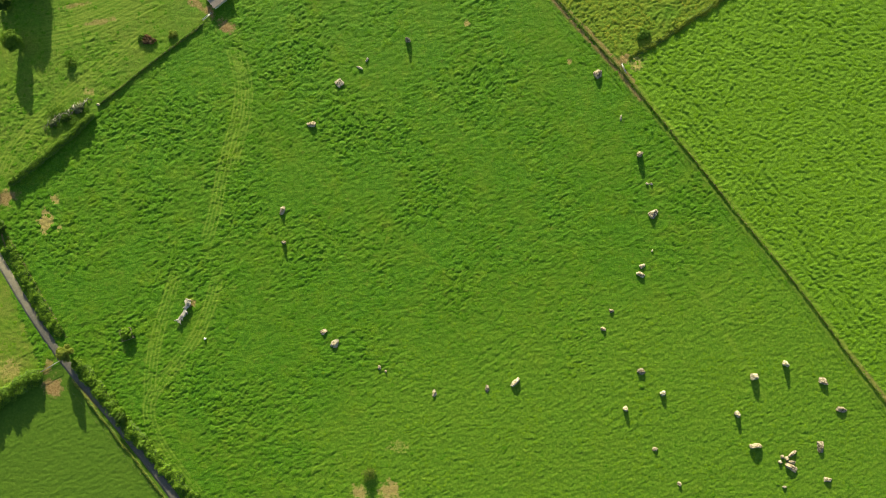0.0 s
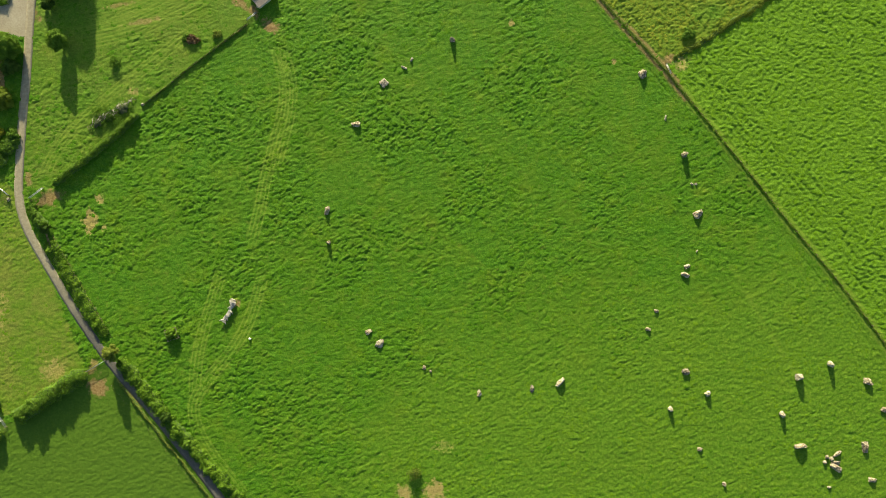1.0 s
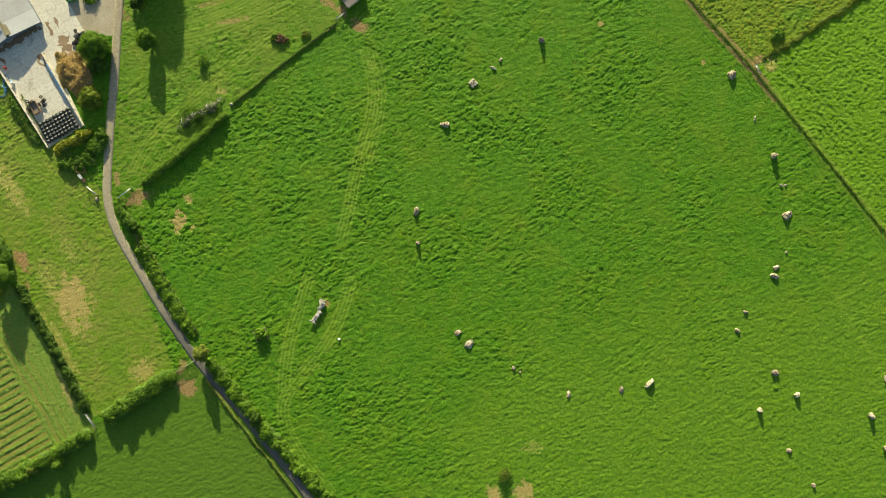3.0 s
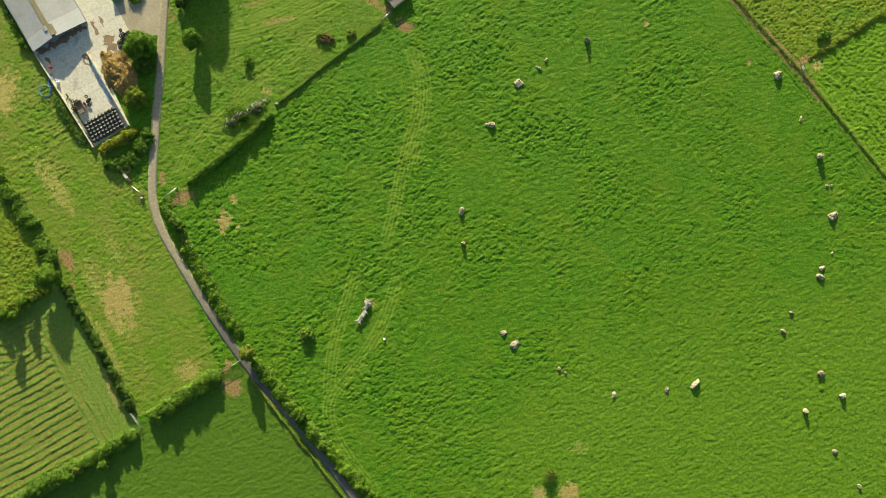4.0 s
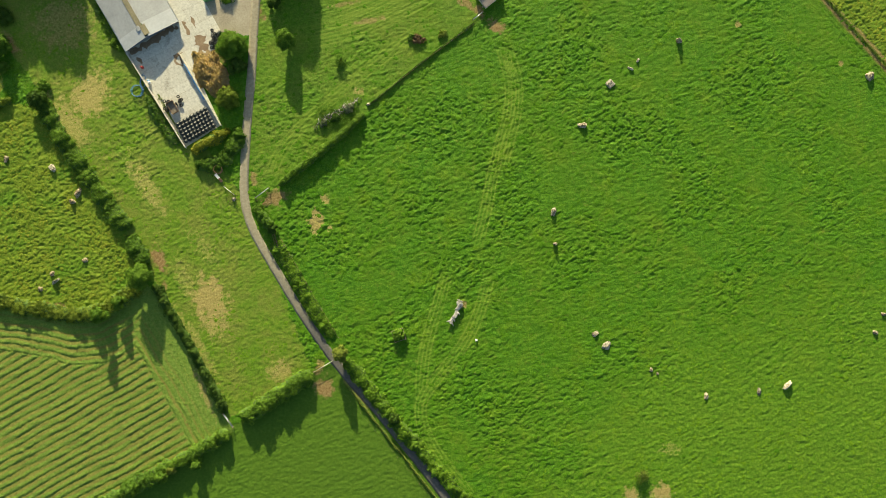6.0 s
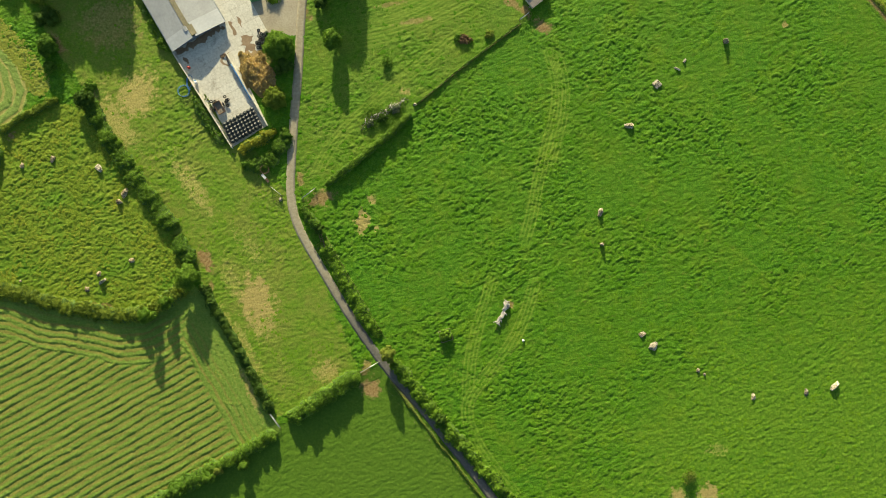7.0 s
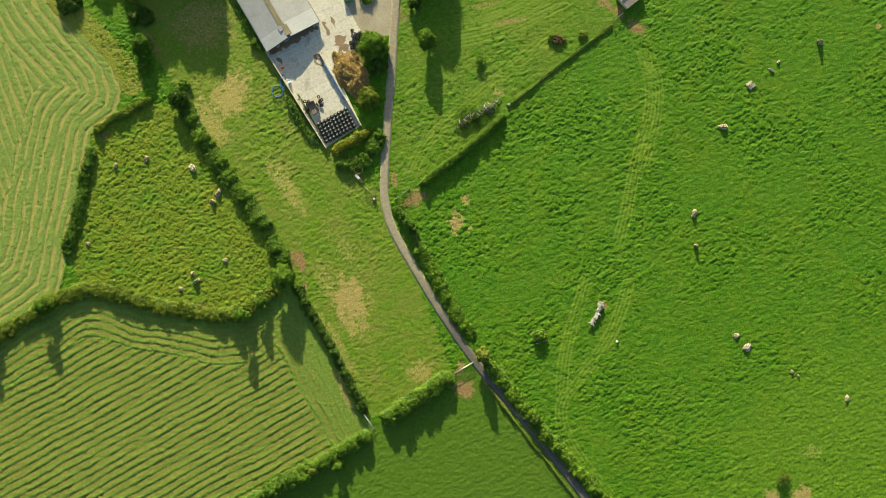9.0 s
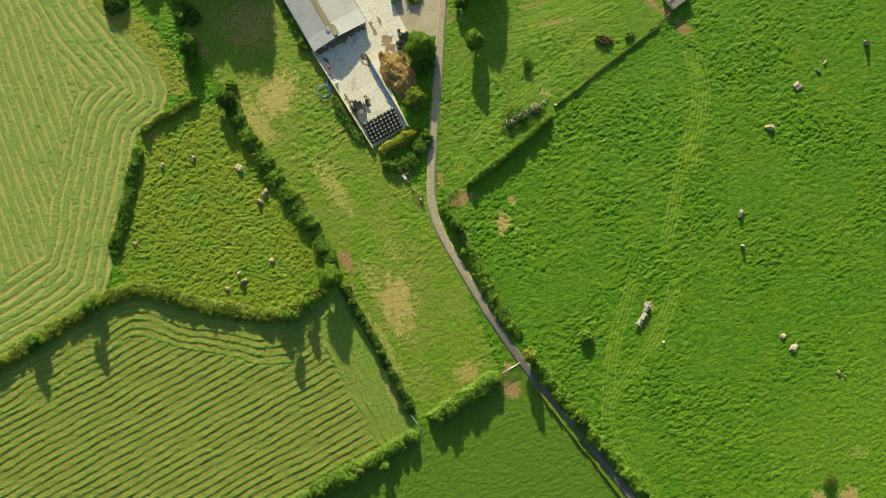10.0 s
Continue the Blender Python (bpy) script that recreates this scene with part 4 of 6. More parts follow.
def grass(name, kinds, count, size, mat, label, seed, lift=0.25):
    """Small rounded tufts scattered where the masks allow; too many to count."""
    r = np.random.default_rng(seed)
    x, y = r.uniform(-282, 140, count), r.uniform(-79, 91, count)
    bounds = {"rough": ENCLOSURE + CORNER_FIELD, "east": EAST_FIELD, "cut": HAY_FIELD + MOWN_FIELD, "scrub": SCRUB}.get(kinds)
    if bounds:
        near = (x > min(p[0] for p in bounds) - 5) & (x < max(p[0] for p in bounds) + 5) & (y > min(p[1] for p in bounds) - 5) & (y < max(p[1] for p in bounds) + 5)
        x, y = x[near], y[near]
        count = len(x)
    k = plan_masks(x, y)
    other = np.maximum.reduce([k[n] for n in ("hay", "mown", "enclosure", "corner", "east", "low")])
    where = {"open": 1 - other, "rough": np.maximum(k["enclosure"], 0.7 * k["corner"]) * np.clip(0.55 + 1.5 * perlin(x / 7, y / 7, 27), 0.05, 1), "east": k["east"],
             "cut": k["hay"] * k["row_hay"] + 0.2 * k["mown"] * k["row_mown"], "low": np.maximum(0.9 * k["short"], 0.8 * k["pasture"]) * np.clip(0.45 + 1.2 * perlin(x / 11, y / 11, 28), 0, 1), "scrub": step01(3.8 - away(x, y, SCRUB), 0, 1.2)}[kinds]
    lush = np.clip(0.6 + 0.6 * perlin(x / 17, y / 17, 41) + 0.35 * perlin(x / 5, y / 5, 42), 0.1, 1)
    chance = where * (lush if kinds == "open" else 1) * (1 - k["bare"]) * (1 - k["bed"]) * (1 - np.clip(1.6 * k["track"], 0, 1)) * (1 if kinds == "low" else (1 - 0.95 * k["short"]) * (1 - k["pasture"])) * (1 - 0.6 * k["dry"]) * (1 - 0.6 * k["paddock"])
    keep = r.random(count) < chance
    x, y = x[keep], y[keep]
    z, _, _ = ground_height(x, y, k_of(k, keep))
    n, m = len(x), 6
    rad = size * r.uniform(0.45, 1.25, n)
    w = np.linspace(0, 2 * np.pi, m, endpoint=False)[None] + r.uniform(0, 6.28, n)[:, None]
    rr = rad[:, None] * r.uniform(0.6, 1.35, (n, m)) * (1 + 0.5 * np.cos(w - r.uniform(0, 6.28, n)[:, None]) ** 2)
    v = np.empty((n, m + 1, 3))
    v[:, :m, 0], v[:, :m, 1] = x[:, None] + rr * np.cos(w), y[:, None] + rr * np.sin(w)
    v[:, :m, 2] = (z - 0.06)[:, None]
    v[:, m, 0], v[:, m, 1] = x + 0.15 * rad * r.normal(size=n), y + 0.15 * rad * r.normal(size=n)
    v[:, m, 2] = z + lift * r.uniform(0.5, 1.3, n) * (rad / size)
    i = np.arange(n)[:, None] * (m + 1)
    j = np.arange(m)[None]
    f = np.stack([i + j, i + (j + 1) % m, i + m + 0 * j], 2).reshape(-1, 3).astype(np.int32)
    me = bpy.data.meshes.new(name)
    me.vertices.add(n * (m + 1))
    me.vertices.foreach_set("co", v.astype(np.float32).ravel())
    me.loops.add(f.size)
    me.loops.foreach_set("vertex_index", f.ravel())
    me.polygons.add(len(f))
    me.polygons.foreach_set("loop_start", np.arange(0, f.size, 3, dtype=np.int32))
    me.polygons.foreach_set("use_smooth", np.ones(len(f), bool))
    me.update(calc_edges=True)
    me.materials.append(mat)
    ob = new(name, me)
    return tagged(ob, label, "grass", kind="stuff")


grass("grass", "open", 90000, 0.52, GRASS, "uneven tufts of lush green pasture grass", 1, 0.09)
grass("rough_grass", "rough", 260000, 0.42, GRASS_ROUGH, "rough yellow-green tussocks in the enclosure", 2, 0.11)
grass("lush_grass", "east", 50000, 0.52, GRASS_EAST, "bright yellow-green tufts of long grass", 3, 0.11)
grass("low_grass", "low", 60000, 0.46, GRASS_LOW, "small soft tufts in short grazed turf", 6, 0.06)
grass("cut_grass", "cut", 170000, 0.36, GRASS_CUT, "cut grass lying in rows to dry", 4, 0.08)
grass("scrub_grass", "scrub", 1000000, 0.4, GRASS_DRY, "tall yellowing grass and weeds on a bank", 5, 0.1)


# ---- lane, yard, tracks ----
ribbon("road", LANE, 2.7, 0.04, TARMAC, "narrow grey tarmac lane with worn edges", "lane", 1)


def slab(name, corners, z, thick, mat, label, category):
    n = len(corners)
    v = [(x, y, z) for x, y in corners] + [(x, y, z - thick) for x, y in corners]
    f = [tuple(range(n)), tuple(range(2 * n - 1, n - 1, -1))] + [(i + n, (i + 1) % n + n, (i + 1) % n, i) for i in range(n)]
    area = sum(a[0] * b[1] - b[0] * a[1] for a, b in zip(corners, corners[1:] + corners[:1]))
    if area < 0:
        f = [g[::-1] for g in f]
    return tagged(new(name, mesh_of(name, v, f, mat, False)), label, category, kind="structure")


def ragged(corners, much):
    """The outline with broken edges."""
    q, t, _ = evenly(corners + corners[:1], 0.5)
    w = much * perlin(q[:, 0] / 1.3, q[:, 1] / 1.3, 73) + 0.5 * much * perlin(q[:, 0] / 0.5, q[:, 1] / 0.5, 74)
    return [(x, y) for x, y in (q + np.stack([-t[:, 1], t[:, 0]], 1) * w[:, None])[:-1]]


slab("drive", ragged(DRIVE, 0.3), 0.03, 0.3, DUST, "dusty pale gravel drive into the farmyard", "drive")
slab("pavement", YARD, 0.05, 0.3, CONCRETE, "pale stained concrete farmyard floor", "yard")

slab("mud_strip", ragged([(-178.6, 62.5), (-170.5, 67.5), (-164.4, 71.3), (-163.3, 70.1), (-169.7, 66.0), (-177.1, 61.2)], 1.0), 0.056, 0.2, MUD, "strip of scraped brown muck along the barn front", "mud")
slab("mud_smear", ragged([(-165.0, 61.3), (-162.9, 62.4), (-162.4, 61.7), (-164.1, 60.8), (-164.1, 59.2), (-161.8, 58.4), (-162.0, 57.9), (-164.6, 58.7)], 0.4), 0.056, 0.2, MUD, "curved smear of scraped muck on the yard", "mud")
slab("mud_smear", ragged([(-162.9, 72.0), (-162.2, 72.2), (-160.0, 68.0), (-160.7, 67.6)], 0.5), 0.056, 0.2, MUD, "long smear of brown muck on the yard", "mud")
slab("mud_smear", ragged([(-160.5, 73.5), (-160.0, 73.8), (-158.2, 70.1), (-158.7, 69.7)], 0.5), 0.056, 0.2, MUD, "long smear of brown muck on the yard", "mud")
slab("mud_smear", ragged([(-176.3, 61.0), (-174.7, 60.0), (-174.0, 58.6), (-174.7, 58.3), (-176.1, 59.6)], 0.5), 0.056, 0.2, MUD, "dark smear of muck beside the barn", "mud")
slab("mud_patch", ragged([(-158.5, 68.3), (-155.7, 67.4), (-154.3, 64.3), (-156.3, 62.5), (-158.7, 64.5)], 1.2), 0.056, 0.2, MUD, "patch of trodden brown muck on the yard", "mud")
slab("straw_litter", ragged([(-158.3, 61.8), (-153.5, 63.3), (-153.1, 59.8), (-157.8, 57.7)], 1.2), 0.058, 0.2, STRAW, "litter of loose straw on the yard", "straw")

# ---- stones ----
def boulder_mesh(w, l, h, seed, sharp=0.75, cuts=14, square=4.2):
    """A weathered block: a ball made angular by random flats, then roughened."""
    r = np.random.default_rng(seed + 300)
    bm = bmesh.new()
    bmesh.ops.create_icosphere(bm, subdivisions=4, radius=1.0)
    p = np.array([v.co for v in bm.verts])
    p /= (np.abs(p) ** square).sum(1)[:, None] ** (1 / square)
    for _ in range(cuts):
        n = r.normal(size=3)
        n[2] = abs(n[2]) * 0.8
        n /= np.linalg.norm(n)
        d = p @ n
        cut = d.max() * r.uniform(0.52, 0.86)
        p -= np.outer(np.clip(d - cut, 0, None) * sharp * 1.2, n)
    s = seed * 11.3
    k = 0.13 * perlin(p[:, 0] * 1.7 + s, p[:, 1] * 1.7 + p[:, 2] * 1.3, 81) + 0.09 * perlin(p[:, 0] * 5 + s, p[:, 1] * 5 + p[:, 2] * 4, 82)
    k += 0.05 * perlin(p[:, 0] * 11 + s, p[:, 1] * 11 + p[:, 2] * 9, 83)
    p *= (1 + k)[:, None]
    top = np.clip((p[:, 2] + 1) / 2, 0, 1)
    p[:, :2] *= (1.06 - 0.22 * top)[:, None]
    p[:, 0] += r.uniform(-0.12, 0.12) * top
    p = (p - (p.max(0) + p.min(0)) / 2) / (p.max(0) - p.min(0))
    for v, q in zip(bm.verts, p):
        v.co = (q[0] * w, q[1] * l, (q[2] + 0.5) * (h + 0.25) - 0.25)
    return bm


def stone(x, y, w, l, h, turn, seed, group, label, mat=None, lean=0.0, category="standing stone", name="standing_stone", cuts=14, square=4.2):
    bm = boulder_mesh(w, l, max(h, 0.4) + 0.05, seed, 0.75, cuts, square)
    me = bpy.data.meshes.new(name)
    bm.to_mesh(me)
    bm.free()
    me.materials.append(mat or (STONE_TAN if group == SOUTH_WEST else STONE))
    ob = new(name, me)
    ob.matrix_world = pose(x, y, 0.12, 0, lean, turn)
    return tagged(ob, label, category, group)


GREAT, NORTH_EAST, SOUTH_WEST = "great stone circle", "small stone circle beyond the great one", "stones in the hedged enclosure"
UPRIGHT = "tall upright weathered limestone megalith standing in the grass"
SQUAT = "squat grey-brown limestone boulder lying in the pasture"
FLAT = "low flat pale stone slab sunk in the grass"
SMALL = "small weathered stone stump showing above the grass"
# great circle
stone(-11.8, 69.4, 1.7, 1.6, 1.9, 10, 1, GREAT, UPRIGHT)
stone(-32.4, 55.8, 2.5, 2.5, 0.45, 42, 2, GREAT, "square flat pale slab with dark pits in its top", STONE_PALE, cuts=3, square=7.0)
stone(-24.1, 63.1, 0.8, 1.4, 0.25, -20, 3, GREAT, FLAT, STONE_PALE)
stone(-26.3, 60.6, 2.2, 0.9, 0.25, -10, 4, GREAT, FLAT, STONE_PALE)
stone(-40.8, 43.0, 2.9, 1.9, 0.9, -5, 5, GREAT, SQUAT)
stone(-48.8, 16.5, 1.6, 2.8, 1.0, -8, 6, GREAT, SQUAT)
stone(-48.2, 6.9, 1.3, 1.1, 1.4, -30, 7, GREAT, "slender upright weathered stone standing in the grass")
stone(-35.6, -19.9, 1.9, 2.2, 0.45, -35, 8, GREAT, "flat brown triangular stone sunk in the grass")
stone(-32.1, -23.3, 2.4, 2.9, 0.6, -20, 9, GREAT, "broad flat pale stone slab lying in the grass", STONE_PALE)
stone(-18.5, -30.4, 1.2, 1.3, 0.3, -25, 10, GREAT, SMALL)
stone(-16.6, -31.5, 0.7, 0.8, 0.25, 0, 11, GREAT, SMALL)
stone(-1.8, -37.8, 1.6, 2.2, 0.5, -5, 12, GREAT, FLAT)
stone(14.1, -36.3, 1.3, 2.5, 0.4, -8, 13, GREAT, FLAT)
stone(22.4, -34.1, 1.3, 3.6, 1.0, -48, 14, GREAT, "long pale leaning slab resting in the pasture", STONE_PALE, 20)
stone(46.6, 60.0, 2.9, 2.7, 1.1, 30, 15, GREAT, "large grey-brown limestone boulder lying in the pasture")
stone(53.6, 46.7, 0.6, 1.9, 0.15, -4, 16, GREAT, FLAT, STONE_PALE)
stone(59.4, 35.5, 2.0, 1.8, 1.9, 15, 17, GREAT, UPRIGHT)
stone(61.8, 26.6, 0.9, 1.0, 0.2, 10, 18, GREAT, FLAT, STONE_PALE)
stone(63.0, 26.6, 1.1, 0.8, 0.2, -20, 19, GREAT, FLAT, STONE_PALE)
stone(63.9, 17.3, 3.2, 2.6, 1.0, 25, 20, GREAT, "large grey-brown limestone boulder lying in the pasture")
stone(60.6, 1.5, 1.9, 1.4, 0.35, 20, 21, GREAT, FLAT, STONE_PALE)
stone(60.1, -1.0, 2.9, 1.7, 0.8, -15, 22, GREAT, SQUAT)
stone(63.5, 6.2, 0.5, 0.9, 0.15, -30, 23, GREAT, FLAT, STONE_PALE)
stone(51.3, -12.2, 1.6, 1.2, 0.55, -30, 24, GREAT, SMALL)
stone(48.9, -17.7, 1.7, 1.2, 0.55, -15, 25, GREAT, SMALL)
# north-east circle
stone(60.5, -30.3, 2.6, 2.1, 0.8, 10, 26, NORTH_EAST, SQUAT)
stone(67.1, -36.8, 1.9, 1.6, 1.2, 20, 27, NORTH_EAST, "short upright pale stone standing in the grass", STONE_PALE)
stone(55.9, -41.6, 1.5, 1.7, 1.5, 40, 28, NORTH_EAST, UPRIGHT, STONE_PALE)
stone(94.6, -31.2, 2.4, 2.0, 2.1, 10, 29, NORTH_EAST, UPRIGHT, STONE_PALE)
stone(104.2, -27.2, 2.3, 1.7, 2.1, -20, 30, NORTH_EAST, UPRIGHT, STONE_PALE)
stone(115.6, -32.3, 3.4, 2.2, 0.9, -25, 31, NORTH_EAST, SQUAT)
stone(121.2, -40.7, 3.6, 1.9, 0.8, -12, 32, NORTH_EAST, SQUAT)
stone(89.6, -42.6, 1.6, 2.2, 1.5, 35, 33, NORTH_EAST, UPRIGHT, STONE_PALE)
stone(95.1, -52.0, 3.9, 1.5, 1.5, 8, 34, NORTH_EAST, "broad upright slab of grey-brown limestone with a pointed top")
stone(114.7, -52.0, 2.2, 3.5, 0.9, 0, 35, NORTH_EAST, SQUAT)
stone(117.0, -61.8, 2.7, 1.6, 0.7, -5, 36, NORTH_EAST, SQUAT)
stone(64.9, -53.5, 1.8, 1.4, 0.5, 5, 37, NORTH_EAST, SMALL)
stone(72.3, -63.7, 1.5, 1.2, 0.6, -25, 38, NORTH_EAST, SMALL)
stone(104.0, -64.2, 1.4, 0.8, 0.2, 0, 39, NORTH_EAST, FLAT, STONE_PALE)
FALLEN = "broken block of a collapsed limestone megalith"
stone(106.4, -54.2, 3.0, 1.2, 0.7, 40, 40, NORTH_EAST, FALLEN)
stone(103.3, -55.2, 1.2, 1.3, 0.6, 10, 41, NORTH_EAST, FALLEN)
stone(102.6, -56.8, 1.1, 1.3, 0.55, 30, 42, NORTH_EAST, FALLEN)
stone(104.7, -55.7, 1.3, 1.6, 0.6, 35, 43, NORTH_EAST, FALLEN)
stone(106.0, -56.7, 2.3, 1.1, 0.6, -10, 44, NORTH_EAST, FALLEN)
stone(105.9, -58.2, 4.0, 1.9, 0.9, -35, 45, NORTH_EAST, FALLEN)
# enclosure
stone(-223.5, 26.6, 1.2, 1.8, 0.6, -10, 46, SOUTH_WEST, SMALL)
stone(-214.5, 28.7, 1.4, 2.3, 0.5, -25, 47, SOUTH_WEST, SQUAT)
stone(-200.3, 26.4, 2.7, 1.9, 0.7, -35, 48, SOUTH_WEST, "flat-topped pale boulder lying in rough grass", STONE_PALE)
stone(-192.4, 19.0, 1.7, 3.4, 0.8, -28, 49, SOUTH_WEST, "long brown block lying in rough grass")
stone(-194.0, 16.4, 2.0, 1.6, 0.9, 15, 50, SOUTH_WEST, SMALL)
stone(-231.0, 2.7, 1.8, 1.4, 0.4, 5, 51, SOUTH_WEST, SMALL)
stone(-189.7, -1.2, 1.8, 1.6, 0.3, 0, 52, SOUTH_WEST, FLAT)
stone(-199.3, -5.5, 1.6, 1.6, 0.5, 20, 53, SOUTH_WEST, SMALL)
stone(-198.2, -7.7, 2.8, 1.0, 1.0, 38, 54, SOUTH_WEST, "thin upright slab of pale limestone in rough grass", STONE_PALE)
stone(-202.7, -10.2, 1.6, 1.7, 0.45, 0, 55, SOUTH_WEST, SMALL)
stone(-222.8, -8.2, 0.9, 0.8, 0.3, 0, 56, SOUTH_WEST, SMALL)
# salt block
stone(-71.3, -22.6, 0.85, 0.8, 0.3, 15, 57, "", "small white block lying in the grass", WHITE, category="block", name="mineral_block")

# ---- hedges ----
hedge("hedge", [(-138.2, 16.4), (-135.9, 12.7), (-133.7, 9.3)], 3.4, 1.8, "dense green bushes beside the lane gate", LEAF, 1, rag=0.6)
hedge("hedge", [(-132.8, 5.6), (-127.6, -2.8), (-121.4, -12.9), (-114.9, -22.5)], 4.4, 1.1, "trimmed hawthorn hedge along the lane", LEAF_LIME, 2, rag=0.45)
hedge("hedge", [(-110.3, -29.9), (-106.1, -34.5), (-100.8, -40.7), (-96.5, -46.1), (-90.4, -53.1), (-84.3, -59.3), (-79.1, -64.6), (-73.8, -71.2), (-61.7, -85.2)], 4.6, 1.3, "uneven hawthorn hedge along the lane", LEAF_LIME, 3, rag=0.6)
hedge("hedge", [(-110.1, -36.7), (-104.7, -43.3), (-98.6, -50.9), (-91.6, -58.7), (-85.5, -66.4), (-77.7, -76.0)], 0.9, 0.55, "thin yellowing weeds along the lane edge", LEAF_YELLOW, 4, size=0.3, rag=0.8, density=10)
hedge("hedge", [(-120.4, -33.9), (-127.7, -38.5), (-134.4, -43.1), (-140.8, -47.6)], 5.5, 2.6, "thick bright green flat-topped hedge", LEAF_BRIGHT, 5, rag=0.25, humps=[(0.72, 1.2, 1.2), (0.3, 0.5, 2.0)])
hedge("hedge", [(-144.7, -51.8), (-151.1, -55.6), (-159.4, -60.4), (-165.7, -64.4)], 4.4, 2.4, "overgrown hedge between two fields", LEAF_BRIGHT, 6, rag=0.5)
hedge("hedge", [(-163.6, -63.4), (-171.1, -67.6), (-177.7, -71.8), (-189.3, -79.7), (-204.2, -90.1)], 5.2, 2.8, "overgrown dark hedge between two fields", LEAF, 7, rag=0.6)
hedge("hedge", [(-204.4, 46.8), (-198.0, 35.5), (-192.7, 27.9), (-187.3, 20.9), (-182.0, 14.2), (-177.4, 8.7)], 5.6, 1.5, "broad bramble hedge beside the enclosure", LEAF_BRIGHT, 8, rag=0.5)
hedge("hedge", [(-175.6, 6.2), (-173.8, 1.8), (-171.6, -2.3)], 5.6, 2.2, "dense rounded bushes in the hedge line", LEAF, 9, rag=0.4)
hedge("hedge", [(-168.4, -8.6), (-164.1, -14.8), (-159.6, -22.4), (-153.4, -32.7), (-148.7, -41.6), (-146.2, -45.4)], 3.2, 1.5, "thin dark thorn hedge between two fields", LEAF_DARK, 10, rag=0.6)
hedge("hedge", [(-172.8, -8.2), (-178.6, -13.0), (-186.1, -17.6), (-192.9, -18.1), (-203.2, -16.2), (-215.1, -14.6), (-223.7, -11.6), (-232.3, -11.0), (-239.0, -13.7), (-247.2, -19.5), (-255.5, -24.8), (-263.8, -30.5), (-273.8, -36.3), (-290.3, -46.9)], 5.4, 1.6, "broad overgrown hedge round the enclosure", LEAF_DRY, 11, rag=0.4, humps=[(0.12, 1.8, 1.6)])
hedge("hedge", [(-230.8, 31.7), (-232.3, 24.3), (-233.8, 14.9), (-235.6, 7.1), (-237.0, -0.9)], 3.8, 1.2, "dark bramble hedge beside the mown field", LEAF, 12, rag=0.4)
hedge("hedge", [(-213.4, 46.6), (-219.1, 44.0), (-225.2, 40.4), (-230.1, 36.2)], 2.4, 1.3, "low yellow-green hedge beside the mown field", LEAF_DRY, 13, rag=0.5)
hedge("hedge", [(-131.5, 23.1), (-124.3, 28.7), (-119.3, 33.1), (-112.6, 39.0), (-106.7, 44.8)], 2.5, 1.7, "thick trimmed field hedge", LEAF_BRIGHT, 15, rag=0.25)
hedge("hedge", [(-105.3, 47.8), (-99.2, 52.8), (-92.5, 58.8), (-82.4, 66.7), (-74.6, 73.1)], 1.0, 0.5, "low narrow hedge with fence stakes", LEAF, 16, rag=0.4, size=0.32, density=18)
hedge("hedge", CORNER_HEDGE, 2.0, 0.35, "low yellow-green hedge between two fields", LEAF_DRY, 17, rag=0.45, density=14, size=0.28)
hedge("hedge", EAST_FENCE, 0.6, 0.38, "uncut strip of long grass under the fence", LEAF_OLIVE, 18, rag=0.35, size=0.32, density=13, core=False)
hedge("hedge", [(-158.3, 32.3), (-153.6, 35.1), (-147.7, 38.4)], 3.6, 1.7, "yellow flowering bank behind the bales", LEAF_FLOWER, 19, rag=0.4)
hedge("hedge", [(-157.1, 28.9), (-153.4, 28.0), (-148.6, 29.4), (-145.3, 34.0), (-144.8, 39.5)], 5.0, 1.3, "low dark scrub behind the silage clamp", LEAF, 20, rag=0.7)
hedge("hedge", [(-187.9, 76.3), (-184.2, 69.4), (-180.6, 62.3)], 3.6, 0.8, "weeds along the barn wall", LEAF_BRIGHT, 21, rag=0.7, density=10)
hedge("hedge", [(-172.6, 48.0), (-168.0, 40.5), (-163.0, 34.1)], 3.6, 0.55, "weeds along the yard wall", LEAF, 22, rag=0.8, density=7)

hedge("hedge", [(-169.4, 49.6), (-166.2, 44.2), (-163.0, 39.0)], 0.9, 0.25, "yellowing weeds at the foot of the yard wall", LEAF_YELLOW, 23, rag=0.8, density=12, size=0.22)

# ---- trees and bushes ----
tree("tree", -171.9, -5.2, 7.0, 4.2, "round bright green field tree in the hedge", LEAF_BRIGHT, 1)
tree("tree", -183.6, -17.2, 6.5, 3.0, "small hedge tree above the overgrown hedge", LEAF_BRIGHT, 2, clumps=10, stem=0.1)
tree("tree", -178.1, -13.3, 5.0, 2.4, "small hedge tree above the overgrown hedge", LEAF_BRIGHT, 30, clumps=9, stem=0.1)
tree("tree", -241.9, -16.0, 6.0, 2.9, "small hedge tree above the overgrown hedge", LEAF, 3, clumps=10, stem=0.1)
tree("tree", -258.5, -27.0, 5.0, 3.0, "small hedge tree above the overgrown hedge", LEAF, 4, clumps=10, stem=0.1)
tree("tree", -216.0, 62.4, 4.6, 3.4, "round dark green tree at the field corner", LEAF, 5)
tree("tree", -204.5, 46.5, 4.2, 3.2, "dark rounded hawthorn in the hedge", LEAF_DARK, 6)
tree("tree", -130.4, 66.1, 6.0, 3.3, "round green tree in the paddock", LEAF_BRIGHT, 7)
